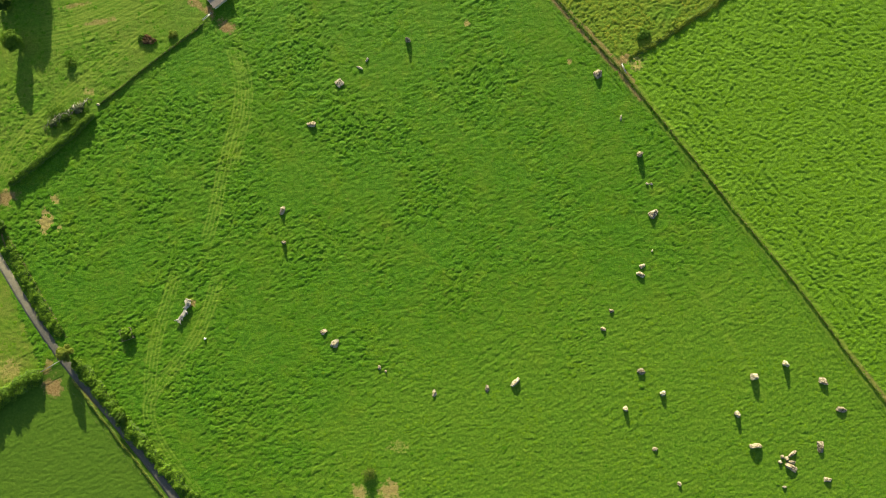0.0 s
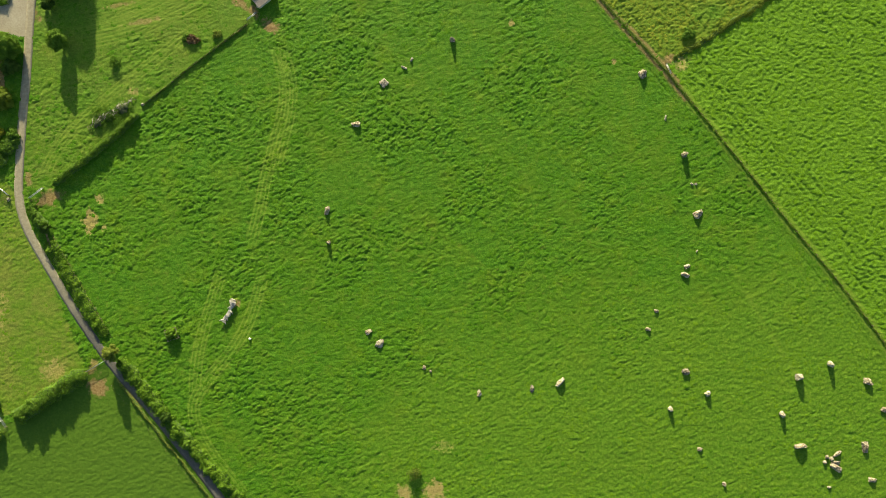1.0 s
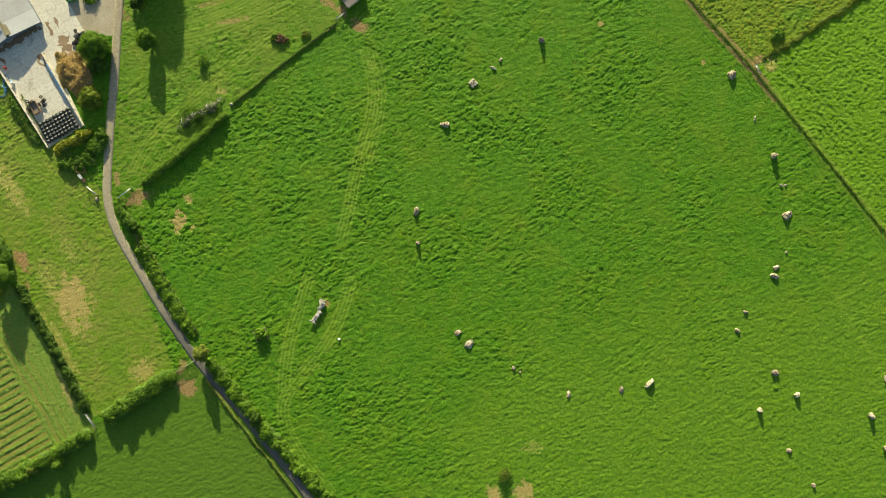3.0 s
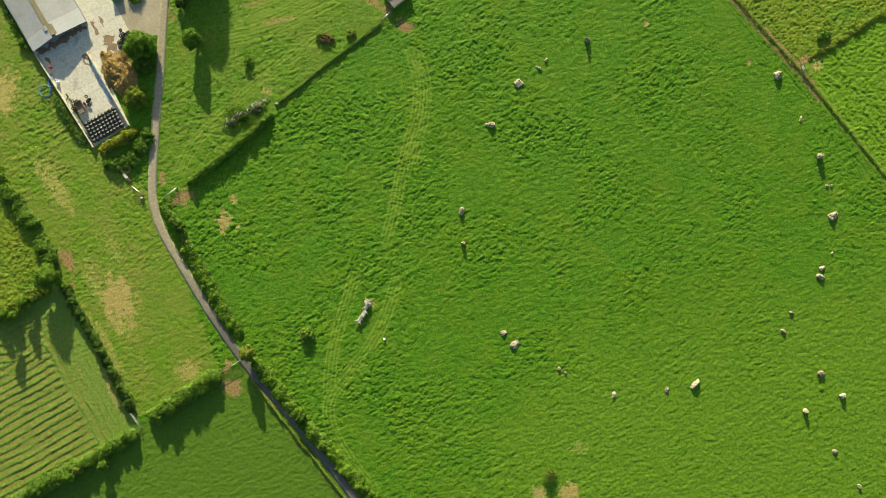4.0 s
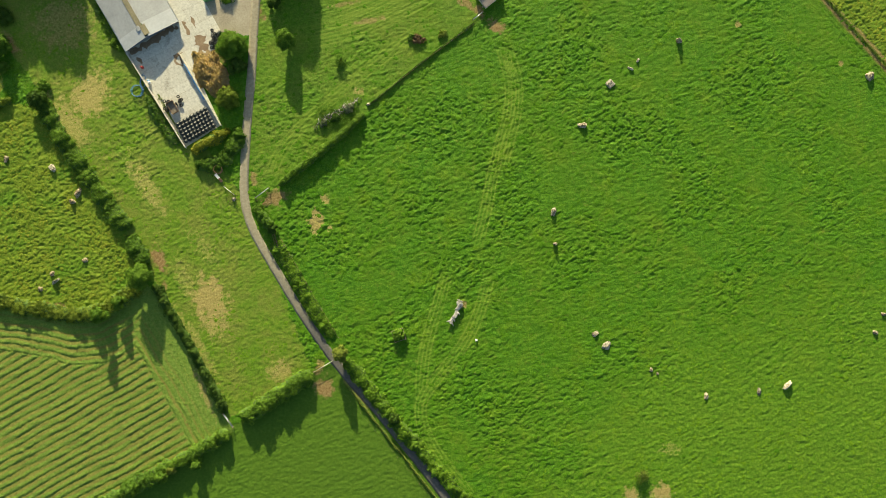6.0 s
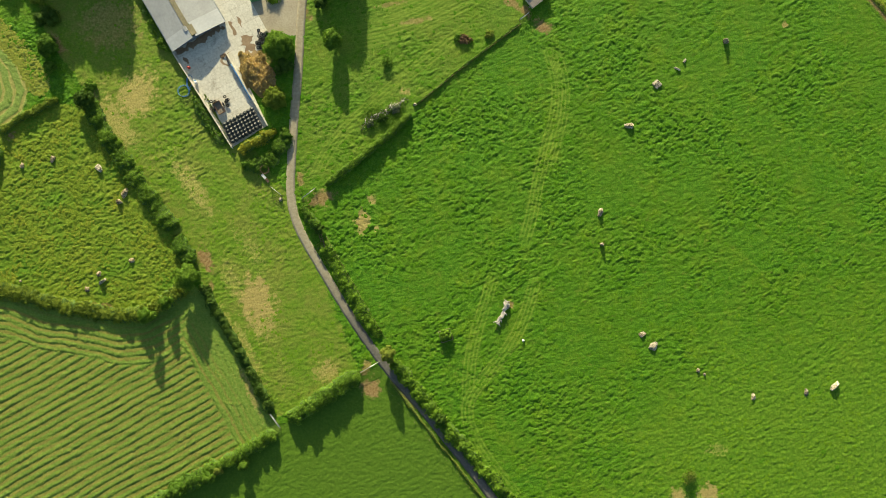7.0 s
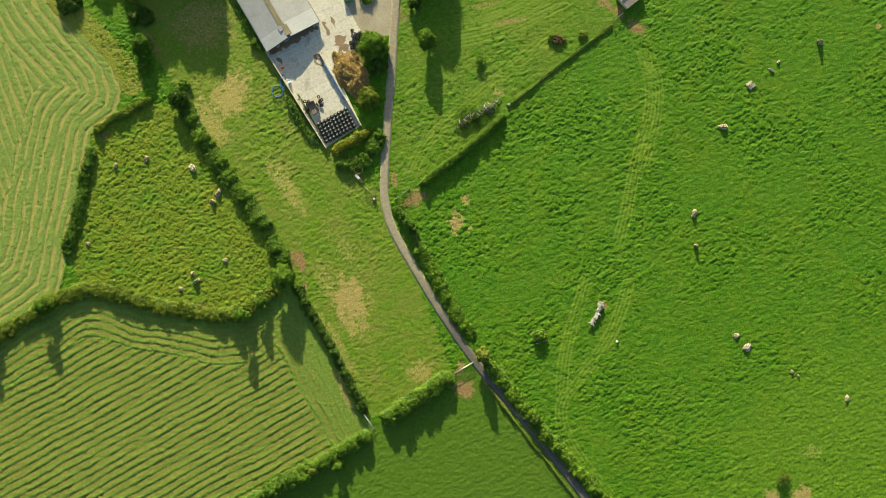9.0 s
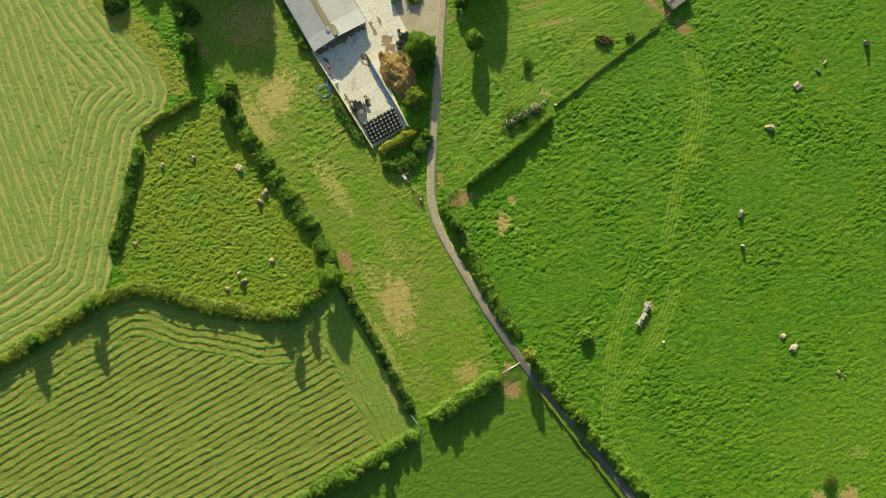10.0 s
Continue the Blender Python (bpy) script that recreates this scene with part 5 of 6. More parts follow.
tree("tree", -134.6, 77.5, 3.2, 2.2, "small dark tree beside the lane", LEAF_DARK, 8, clumps=12)
tree("tree", -129.0, 88.3, 8.0, 6.6, "large dark tree in the paddock", LEAF_DARK, 9, clumps=46)
tree("tree", -111.4, -27.4, 6.5, 2.6, "pale flowering elder beside the lane", LEAF_YELLOW, 10, clumps=12)
# two thickets that lie in tree shade: the shade is in their darker leaf colour
bush("bush", -217.6, 71.8, 1.5, 3.4, "low thicket at the field edge, shade put into darker leaves", LEAF_DARK, 22, clumps=14, stretch=1.3)
bush("bush", -239.4, 75.5, 2.4, 4.0, "broad thicket at the field edge, shade put into darker leaves", LEAF_DARK, 23, clumps=18)
bush("bush", -220.6, 77.4, 2.4, 2.6, "bright young tree standing in a thicket", LEAF_DRY, 24, clumps=12)
tree("tree", -208.2, 90.9, 10.0, 6.0, "large dark broadleaf tree", LEAF_DARK, 14, clumps=26, leaves=160, size=0.42, open_crown=0.4)
tree("tree", -199.7, 92.0, 10.5, 6.0, "large dark broadleaf tree", LEAF_DARK, 15, clumps=26, leaves=160, size=0.42, open_crown=0.4)
tree("tree", -216.7, 88.9, 9.5, 5.5, "large dark broadleaf tree", LEAF_DARK, 16, clumps=26, leaves=160, size=0.42, open_crown=0.4)
tree("tree", -203.8, 88.4, 9.0, 6.0, "large dark broadleaf tree", LEAF_DARK, 26, clumps=26, leaves=160, size=0.42, open_crown=0.4)
tree("tree", -212.4, 86.5, 8.0, 5.5, "large dark broadleaf tree", LEAF_DARK, 27, clumps=26, leaves=160, size=0.42, open_crown=0.4)
tree("tree", -224.0, 91.5, 5.5, 4.2, "dark broadleaf tree behind a thicket", LEAF_DARK, 31, clumps=18, leaves=160, size=0.42)
tree("tree", -231.5, 92.5, 5.5, 4.2, "dark broadleaf tree behind a thicket", LEAF_DARK, 32, clumps=18, leaves=160, size=0.42)
tree("tree", -164.0, -65.1, 5.0, 2.2, "pale green young tree in the hedge", LEAF_BRIGHT, 17, clumps=10)
tree("tree", -161.0, -62.6, 4.0, 1.6, "pale green young tree in the hedge", LEAF_YELLOW, 18, clumps=8)
tree("tree", -153.6, -61.1, 4.0, 1.9, "round bright bush tree in the hedge", LEAF_BRIGHT, 19, clumps=9)
tree("tree", -173.4, -68.7, 5.0, 2.8, "dark hedge tree between two fields", LEAF, 20, clumps=12)
tree("tree", -146.8, 64.6, 6.0, 4.8, "large rounded tree beside the muck heap", LEAF_BRIGHT, 21, clumps=22, stem=0.2)
tree("tree", -147.6, 48.4, 3.6, 3.8, "spreading olive-green bush beside the muck heap", LEAF_DRY, 22, clumps=14, stem=0.15)
bush("bush", -145.3, 58.1, 3.5, 3.2, "dense green bush beside the lane", LEAF_DARK, 1)
bush("bush", -114.3, 60.6, 1.6, 2.0, "sparse young bush in the paddock", LEAF, 2, open_crown=0.5)
bush("bush", -91.1, 68.0, 0.9, 1.7, "copper-leaved shrub in the paddock", LEAF_RED, 3, stretch=1.5, turn=-5)
bush("bush", -93.0, 68.4, 0.8, 1.3, "green shrub in the paddock", LEAF, 4)
bush("bush", -83.6, 69.7, 0.9, 1.6, "pale green shrub near the hedge", LEAF_YELLOW, 5, open_crown=0.3)
bush("bush", -133.2, 9.3, 2.6, 1.7, "tangled dark bush beside the lane", LEAF_DARK, 6, open_crown=0.2)
bush("bush", -149.2, 79.2, 1.0, 2.0, "low green weeds beside the dusty drive", LEAF, 17, stretch=1.5)
bush("bush", -203.6, 51.3, 1.8, 2.0, "bright bramble bush in the hedge", LEAF_BRIGHT, 7)
bush("bush", -215.8, 56.5, 2.4, 2.2, "scrubby bush in the field corner", LEAF, 8)
bush("bush", -95.6, -46.5, 2.8, 2.0, "dark hawthorn bush in the lane hedge", LEAF_DARK, 9)
bush("bush", -89.0, -54.4, 2.2, 1.9, "round bright bush in the lane hedge", LEAF_BRIGHT, 10)
bush("bush", 60.1, 72.4, 1.1, 2.3, "dark gorse bush in rough grass", LEAF, 11, open_crown=0.2)
bush("bush", -94.7, -21.4, 2.0, 2.2, "yellow-green young tree inside a timber guard", LEAF_LIME, 12)
bush("bush", -21.1, -62.0, 2.2, 2.4, "sparse grey-green thorn bush over bare ground", LEAF_OLIVE, 13, open_crown=0.55, size=0.3)
bush("bush", -111.4, 46.2, 1.3, 1.6, "grey-green bramble growing over cut branches", LEAF_GREY, 14)
bush("bush", -115.3, 43.4, 1.2, 1.5, "dark green weeds among cut branches", LEAF_DARK, 15)
bush("bush", -119.0, 41.6, 1.2, 1.3, "grey-green bramble growing over cut branches", LEAF_GREY, 16, open_crown=0.3)


# ---- farm buildings ----
def line_frame(a, b):
    """Turn in degrees of the way from a to b, and its length."""
    return math.degrees(math.atan2(b[1] - a[1], b[0] - a[0])), math.hypot(b[0] - a[0], b[1] - a[1])


def corrugated(name, u0, u1, z0, z1, v0, v1, mat, pitch=0.3, amp=0.0015, thick=0.03):
    """Roof sheet over u0..u1 (across, rising from z0 to z1) and v0..v1 (along), ribs running down the slope."""
    n = int(abs(v1 - v0) / (pitch / 2)) + 1
    vs = np.linspace(v0, v1, n)
    verts, faces = [], []
    for i, v in enumerate(vs):
        d = amp * (1 if i % 2 else -1)
        verts += [(u0, v, z0 + d), (u1, v, z1 + d), (u0, v, z0 + d - thick), (u1, v, z1 + d - thick)]
    for i in range(n - 1):
        a, b = 4 * i, 4 * i + 4
        faces += [(a, a + 1, b + 1, b), (a + 2, b + 2, b + 3, a + 3), (a, b, b + 2, a + 2), (a + 1, a + 3, b + 3, b + 1)]
    faces += [(0, 2, 3, 1), (4 * n - 4, 4 * n - 3, 4 * n - 1, 4 * n - 2)]
    return mesh_of(name, verts, faces, mat, False)


def barn():
    (ax, ay), (bx, by) = [(-178.5, 62.1), (-163.5, 71.3)]
    turn, width = line_frame((ax, ay), (bx, by))
    b = thing("barn", ax, ay, "long low grey-sheeted farm barn with a mossy ridge", "barn", turn=turn)
    long, eave, ridge, at = 42.0, 1.9, 3.3, 0.42 * width
    def rise(u):
        return eave + (ridge - eave) * (u / at if u < at else (width - u) / (width - at))
    part("roof", corrugated("roof", -0.25, at - 0.6, rise(0) - 0.05, rise(at - 0.6), 3.6, long, ROOF), b, "grey fibre-cement sheets")
    part("roof", corrugated("roof", at + 0.6, width + 0.25, rise(at + 0.6), rise(width) - 0.05, 4.2, long, ROOF), b, "grey fibre-cement sheets")
    part("roof", corrugated("roof", -0.3, at - 0.15, rise(0), rise(at - 0.15) + 0.05, -0.35, 3.7, ROOF_PALE), b, "newer pale metal sheets over the front bay")
    part("roof", corrugated("roof", at + 0.9, width + 0.3, rise(at + 0.9) + 0.03, rise(width), -0.35, 4.3, ROOF_PALE), b, "newer pale metal sheets over the front bay")
    part("ridge", corrugated("ridge", at - 0.75, at + 0.75, rise(at - 0.75) + 0.12, rise(at - 0.75) + 0.16, 2.4, long, ROOF_MOSS, 0.6, 0.005), b, "brown mossy ridge vent")
    part("ridge", corrugated("ridge", at - 0.1, at + 1.6, rise(at) + 0.1, rise(at + 1.6) + 0.1, 0.3, 3.6, ROOF_MOSS, 0.6, 0.005), b, "brown mossy sheet at the ridge end")
    part("hatch", box_mesh("hatch", 1.0, 1.6, 0.25, ROOF, 0.03), b, "", pose(at - 0.75, 3.1, rise(at - 0.75) - 0.02, 0, -6, 0))
    for v in (9.0, 15.0, 21.0, 27.0):
        part("rooflight", corrugated("rooflight", width - 2.6, width - 0.2, rise(width - 2.6) + 0.06, rise(width - 0.2) + 0.06, v, v + 1.1, ROOF_PALE), b, "pale translucent sheet")
    part("wall", box_mesh("wall", 0.15, long - 0.3, 1.8, CLADDING, 0.02), b, "dark side cladding", pose(0.1, long / 2, 0))
    part("wall", box_mesh("wall", 0.15, long - 0.3, 1.8, CLADDING, 0.02), b, "dark side cladding", pose(width - 0.1, long / 2, 0))
    part("wall", box_mesh("wall", width - 0.4, 0.15, 1.85, CLADDING, 0.02), b, "dark end cladding", pose(width / 2, long - 0.2, 0))
    v = [(0.2, 0.0, 1.15), (width - 0.2, 0, 1.15), (width - 0.2, 0, rise(width - 0.2) - 0.1), (at, 0, ridge - 0.1), (0.2, 0, rise(0.2) - 0.1)]
    v += [(x, 0.1, z) for x, _, z in v]
    part("gable", mesh_of("gable", v, [(0, 1, 2, 3, 4), (9, 8, 7, 6, 5)] + [(i + 5, (i + 1) % 5 + 5, (i + 1) % 5, i) for i in range(5)], CLADDING, False), b, "dark gable sheeting over an open front")
    for k in range(5):
        u = 0.25 + k * (width - 0.5) / 4
        part("post", box_mesh("post", 0.22, 0.22, rise(u) - 0.12, RUST, 0.02), b, "", pose(u, 0.25, 0))
    part("gutter", tube_mesh("gutter", [(-0.38, -0.3, eave - 0.1), (-0.38, long, eave - 0.1)], [0.09, 0.09], STEEL, 8), b)
    part("gutter", tube_mesh("gutter", [(width + 0.38, -0.3, eave - 0.1), (width + 0.38, long, eave - 0.1)], [0.09, 0.09], STEEL, 8), b)
    return turn


BARN_TURN = barn()


def cottage():
    (ax, ay), = [(-70.7, 77.5)]
    b = thing("outbuilding", ax, ay, "small grey-roofed stone outbuilding beside the field gate", "outbuilding", turn=40)
    l, w, e, r = 7.1, 5.5, 1.65, 1.95
    part("wall", box_mesh("wall", l - 0.4, 0.3, e - 0.1, WALL, 0.02), b, "", pose(l / 2, 0.4, 0))
    part("wall", box_mesh("wall", l - 0.4, 0.3, e - 0.1, WALL, 0.02), b, "", pose(l / 2, w - 0.4, 0))
    for x in (0.35, l - 0.35):
        v = [(x - 0.15, 0.56, 0), (x - 0.15, w - 0.56, 0), (x - 0.15, w - 0.56, e), (x - 0.15, w / 2, r - 0.15), (x - 0.15, 0.56, e)]
        v += [(x + 0.15, y, z) for _, y, z in v]
        part("gable", mesh_of("gable", v, [(4, 3, 2, 1, 0), (5, 6, 7, 8, 9)] + [(i, (i + 1) % 5, (i + 1) % 5 + 5, i + 5) for i in range(5)], WALL, False), b)
    south = pose(l, 0, 0, 0, 0, 90)
    part("roof", corrugated("roof", 0, w / 2, e - 0.05, r, 0, l, SLATE, 0.35, 0.002, 0.08), b, "weathered brown-grey roof slope", south)
    part("roof", corrugated("roof", w / 2, w, r, e - 0.05, 0, l, SLATE, 0.35, 0.002, 0.08), b, "weathered brown-grey roof slope", south)
    part("ridge", tube_mesh("ridge", [(0, w / 2, r + 0.03), (l, w / 2, r + 0.03)], [0.14, 0.14], SLATE, 8), b)


cottage()


def yard_wall(line, height, label, blue=False):
    """A wall of precast panels between steel posts, with a pale capping."""
    (ax, ay), (bx, by) = line
    turn, long = line_frame(line[0], line[1])
    w = thing("yard_wall", ax, ay, label, "wall", turn=turn, kind="structure")
    n = max(2, round(long / 3.0))
    panel, post, cap = (box_mesh("panel", long / n - 0.2, 0.18, height, WALL, 0.02), box_mesh("post", 0.2, 0.3, height + 0.12, STEEL, 0.01),
                        box_mesh("capping", long / n - 0.22, 0.3, 0.1, WALL, 0.02))
    for i in range(n):
        part("panel", panel, w, "", pose((i + 0.5) * long / n, 0, 0))
        part("capping", cap, w, "", pose((i + 0.5) * long / n, 0, height + 0.002))
    for i in range(n + 1):
        part("post", post, w, "", pose(i * long / n, 0, 0))
    if blue:
        q = [(long * k, 0.34 - 0.03 * math.sin(40 * k), height * 0.8) for k in np.linspace(0.36, 0.84, 14)]
        part("sheet_edge", tube_mesh("sheet_edge", q, [0.27 + 0.08 * math.sin(i * 2.1) for i in range(14)], BLUE, 8, 0.3), w, "rolled blue plastic sheet")


yard_wall([(-178.7, 61.3), (-160.2, 33.3)], 1.0, "cream concrete panel wall beside the yard")
yard_wall([(-149.8, 40.3), (-163.1, 62.2)], 1.0, "cream concrete panel wall with blue sheeting", True)


def bales():
    """Rows of round bales in black wrap, tight against one another."""
    bm = bmesh.new()
    bmesh.ops.create_cone(bm, cap_ends=True, segments=16, radius1=0.66, radius2=0.66, depth=1.2, matrix=Matrix.Translation((0, 0, 0.6)))
    bmesh.ops.bevel(bm, geom=[e for e in bm.edges if abs(e.verts[0].co.z - e.verts[1].co.z) < 0.01], offset=0.36, segments=4, affect="EDGES")
    for v in bm.verts:
        k = 1 + 0.03 * math.sin(5 * math.atan2(v.co.y, v.co.x)) + 0.02 * math.sin(9 * v.co.z)
        v.co.x, v.co.y = v.co.x * k, v.co.y * k
        v.co.z += 0.05 if v.co.z > 1.15 and v.co.xy.length < 0.2 else 0
    for f in bm.faces:
        f.smooth = True
    me = bpy.data.meshes.new("silage_bale")
    bm.to_mesh(me)
    bm.free()
    me.materials.append(WRAP)
    (ax, ay), (bx, by), (dx, dy) = [(-163.4, 40.5), (-154.3, 45.9), (-160.4, 34.7)]
    r = random.Random(3)
    for i in range(9):
        for j in range(6):
            u, v = (i + 0.45) / 9.0, (j + 0.45) / 5.8
            x, y = ax + (bx - ax) * u + (dx - ax) * v, ay + (by - ay) * u + (dy - ay) * v
            ob = new("silage_bale", me)
            ob.matrix_world = pose(x + r.uniform(-0.06, 0.06), y + r.uniform(-0.06, 0.06), 0.05, 0, 0, r.uniform(0, 360))
            tagged(ob, "round silage bale in shiny black plastic wrap", "silage bale", "bales stacked in the yard")


bales()


def muck_heap(x, y, a, b, height):
    r = np.random.default_rng(5)
    n = 60
    g = np.linspace(-1.1, 1.1, n)
    u, v = (k.ravel() for k in np.meshgrid(g, g))
    d = np.sqrt(u * u + v * v) + 0.34 * perlin(u * 1.6, v * 1.6, 91) + 0.1 * perlin(u * 5, v * 5, 95)
    d = np.maximum(d, 0.0)
    z = height * np.clip(1 - d ** 2.2, 0, 1) ** 0.7 * (0.85 + 0.35 * perlin(u * 3, v * 3, 92)) + 0.22 * perlin(u * 9, v * 9, 93) * (d < 1.05) + 0.12 * perlin(u * 20, v * 20, 94) * (d < 1.05)
    z = np.where(d > 1.06, -0.3, np.maximum(z, 0.0))
    i = (np.arange(n - 1)[:, None] * n + np.arange(n - 1)[None]).ravel()
    heap = thing("muck_heap", x, y, "large heap of golden straw manure beside the yard", "manure heap", turn=31)
    part("mound", mesh_of("mound", np.stack([u * a, v * b, z], 1), list(np.stack([i, i + 1, i + n + 1, i + n], 1)), STRAW), heap)
    keep = np.flatnonzero((d < 1.0))
    k = r.choice(keep, 4500)
    p = np.stack([u[k] * a, v[k] * b, z[k] + 0.05], 1) + r.normal(size=(4500, 3)) * np.array([0.1, 0.1, 0.05])
    up_ = np.tile(np.array([[0, 0, 1.0]]), (4500, 1))
    part("loose_straw", quads_of("loose_straw", leaf_quads(p, up_, 0.32, r, 0.7), STRAW_BIT), heap, kind="stuff")


muck_heap(-153.4, 56.0, 4.5, 7.6, 1.7)


def wheel(parent, x, y, z, radius, width):
    """A tyre with a rim, axle across x."""
    ty = part("tyre", ring_mesh("tyre", radius * 0.72, radius * 0.28, RUBBER), parent, "", pose(x, y, z, 0, 90, 0) @ Matrix.Diagonal((1, 1, width / (radius * 0.56), 1)))
    bm = bmesh.new()
    bmesh.ops.create_cone(bm, cap_ends=True, segments=16, radius1=radius * 0.5, radius2=radius * 0.4, depth=width * 0.3)
    me = bpy.data.meshes.new("rim")
    bm.to_mesh(me)
    bm.free()
    me.materials.append(RUST)
    part("rim", me, ty)


def trailer(x, y, turn):
    t = thing("farm_trailer", x, y, "small rusty tipping trailer parked on the yard", "trailer", turn=turn, z=0.05)
    w, l, z, h = 2.0, 3.6, 0.85, 0.55
    part("floor", box_mesh("floor", w, l, 0.1, TIMBER, 0.01), t, "dusty boarded floor", pose(0, 0, z))
    for sx in (-1, 1):
        part("side", box_mesh("side", 0.08, l, h, RUST, 0.01), t, "", pose(sx * (w / 2 + 0.04), 0, z))
    for sy in (-1, 1):
        part("tailboard" if sy < 0 else "headboard", box_mesh("board", w + 0.16, 0.08, h + (0.2 if sy > 0 else 0), RUST, 0.01), t, "", pose(0, sy * (l / 2 + 0.04), z))
    part("chassis", box_mesh("chassis", 0.8, l, 0.2, RUST, 0.02), t, "", pose(0, 0, z - 0.22))
    part("axle", tube_mesh("axle", [(-1.5, 0.5, 0.65), (1.5, 0.5, 0.65)], [0.07, 0.07], RUST), t)
    part("drawbar", tube_mesh("drawbar", [(0, l / 2, z - 0.12), (0, l / 2 + 1.4, 0.55)], [0.09, 0.06], RUST), t)
    for sx in (-1, 1):
        wheel(t, sx * 1.45, 0.5, 0.65, 0.65, 0.42)


trailer(-164.3, 45.3, BARN_TURN + 0)


def ring_feeder(x, y, radius, mat, label, bars=14, tilt=0.0):
    f = thing("ring_feeder", x, y, label, "cattle feeder")
    for z in (0.08, 0.55, 1.05):
        part("hoop", ring_mesh("hoop", radius, 0.06, mat, 32, z), f)
    for i in range(bars):
        a = 2 * math.pi * i / bars
        c, s = math.cos(a) * radius, math.sin(a) * radius
        part("bar", tube_mesh("bar", [(c, s, 0.05), (c, s, 1.08)], [0.035, 0.035], mat, 6), f)


ring_feeder(-175.4, 50.2, 1.7, BLUE, "blue painted ring feeder on the grass")
ring_feeder(-150.3, 27.0, 1.25, RUST, "rusty ring feeder among bushes")


def pipe_coil():
    x, y = -173.8, 53.1
    c = thing("pipe_coil", x, y, "blue plastic water pipe lying against the wall", "pipe")
    for k, (a, z) in enumerate(((1.0, 0.08), (1.2, 0.2), (0.85, 0.3))):
        q = [(a * 0.8 * math.cos(w), a * 2.0 * math.sin(w), z) for w in np.linspace(0.4 + k, 4.2 + k, 18)]
        part("pipe", tube_mesh("pipe", q, [0.11] * 18, BLUE, 8), c)


pipe_coil()


def drum(x, y, mat, label, r=0.42, h=0.9):
    d = thing("drum", x, y, label, "drum", z=0.05)
    prof = [(0, r * 0.95), (0.05, r), (h * 0.32, r), (h * 0.34, r * 1.05), (h * 0.37, r), (h * 0.66, r), (h * 0.68, r * 1.05), (h * 0.71, r), (h - 0.04, r), (h, r * 0.95)]
    part("body", tube_mesh("body", [(0, 0, z) for z, _ in prof], [q for _, q in prof], mat, 16), d)
    part("lid", tube_mesh("lid", [(0, 0, h), (0, 0, h + 0.03)], [r * 0.8, r * 0.78], mat, 16), d)


drum(-174.1, 57.4, RED, "red plastic drum on the yard")
drum(-171.8, 52.8, WHITE, "white plastic drum beside the wall")
drum(-172.1, 53.3, BLUE, "dark blue plastic drum beside the wall", 0.35, 0.8)


def tyre_pile(x, y, seed, count):
    r = random.Random(seed)
    me = ring_mesh("old_tyre", 0.36, 0.15, RUBBER, 20)
    for i in range(count):
        a, d = r.uniform(0, 6.28), r.uniform(0, 1.5)
        ob = new("old_tyre", me)
        ob.matrix_world = pose(x + d * math.cos(a), y + d * 1.3 * math.sin(a), 0.2 + 0.24 * (i % 3), r.uniform(-15, 15), r.uniform(-15, 15), 0)
        tagged(ob, "worn black tyre in a loose pile", "tyre", "tyres piled at the yard edge")


tyre_pile(-153.1, 65.2, 1, 14)
tyre_pile(-152.5, 68.1, 2, 7)
tyre_pile(-166.1, 46.3, 3, 11)
tyre_pile(-162.6, 47.6, 4, 7)


def loose_bars():
    """Bent steel left leaning at the end of the wall."""
    b = thing("bent_bars", -162.9, 60.2, "bent rusty steel bars lying at the wall end", "steel bars", z=0.06)
    for q in ([(-0.9, 1.8, 0.05), (0.1, 1.3, 0.5), (0.2, -0.2, 0.45), (1.0, -1.7, 0.1)], [(-1.5, 0.6, 0.05), (-0.3, 1.4, 0.35), (0.9, 2.0, 0.6)], [(-0.2, 1.2, 0.05), (0.6, 0.1, 0.7), (0.7, -1.2, 0.75)]):
        part("bar", tube_mesh("bar", q, [0.1] * len(q), RUST, 6, 0.15, len(q)), b)


loose_bars()


def feed_bin(x, y, turn):
    """An open steel bin with a rolled rim."""
    b = thing("feed_bin", x, y, "green painted steel bin beside the drive", "bin", turn=turn, z=0.05)
    l, w, h = 3.2, 1.6, 1.1
    part("floor", box_mesh("floor", l, w, 0.06, GREEN, 0.01), b)
    for k in (-1, 1):
        part("side", box_mesh("side", l, 0.06, h, GREEN, 0.01), b, "", pose(0, k * (w / 2 - 0.03), 0.06))
        part("end", box_mesh("end", 0.06, w - 0.14, h, GREEN, 0.01), b, "", pose(k * (l / 2 - 0.03), 0, 0.06))
    rim = [(-l / 2, -w / 2, h), (l / 2, -w / 2, h), (l / 2, w / 2, h), (-l / 2, w / 2, h), (-l / 2, -w / 2, h)]
    part("rim", tube_mesh("rim", rim, [0.06] * 5, GREEN, 6), b)


feed_bin(-154.6, 79.0, 15)


def kerb_block(x, y, turn):
    b = thing("concrete_block", x, y, "pale concrete block at the edge of the yard", "concrete block", turn=turn, z=0.05)
    part("block", box_mesh("block", 2.6, 0.7, 0.6, WALL, 0.05), b)
    for k in (-0.7, 0.7):
        part("lifting_eye", ring_mesh("lifting_eye", 0.1, 0.02, RUST, 12, 0.6), b, "", pose(k, 0, 0))


kerb_block(-152.0, 68.7, 36)


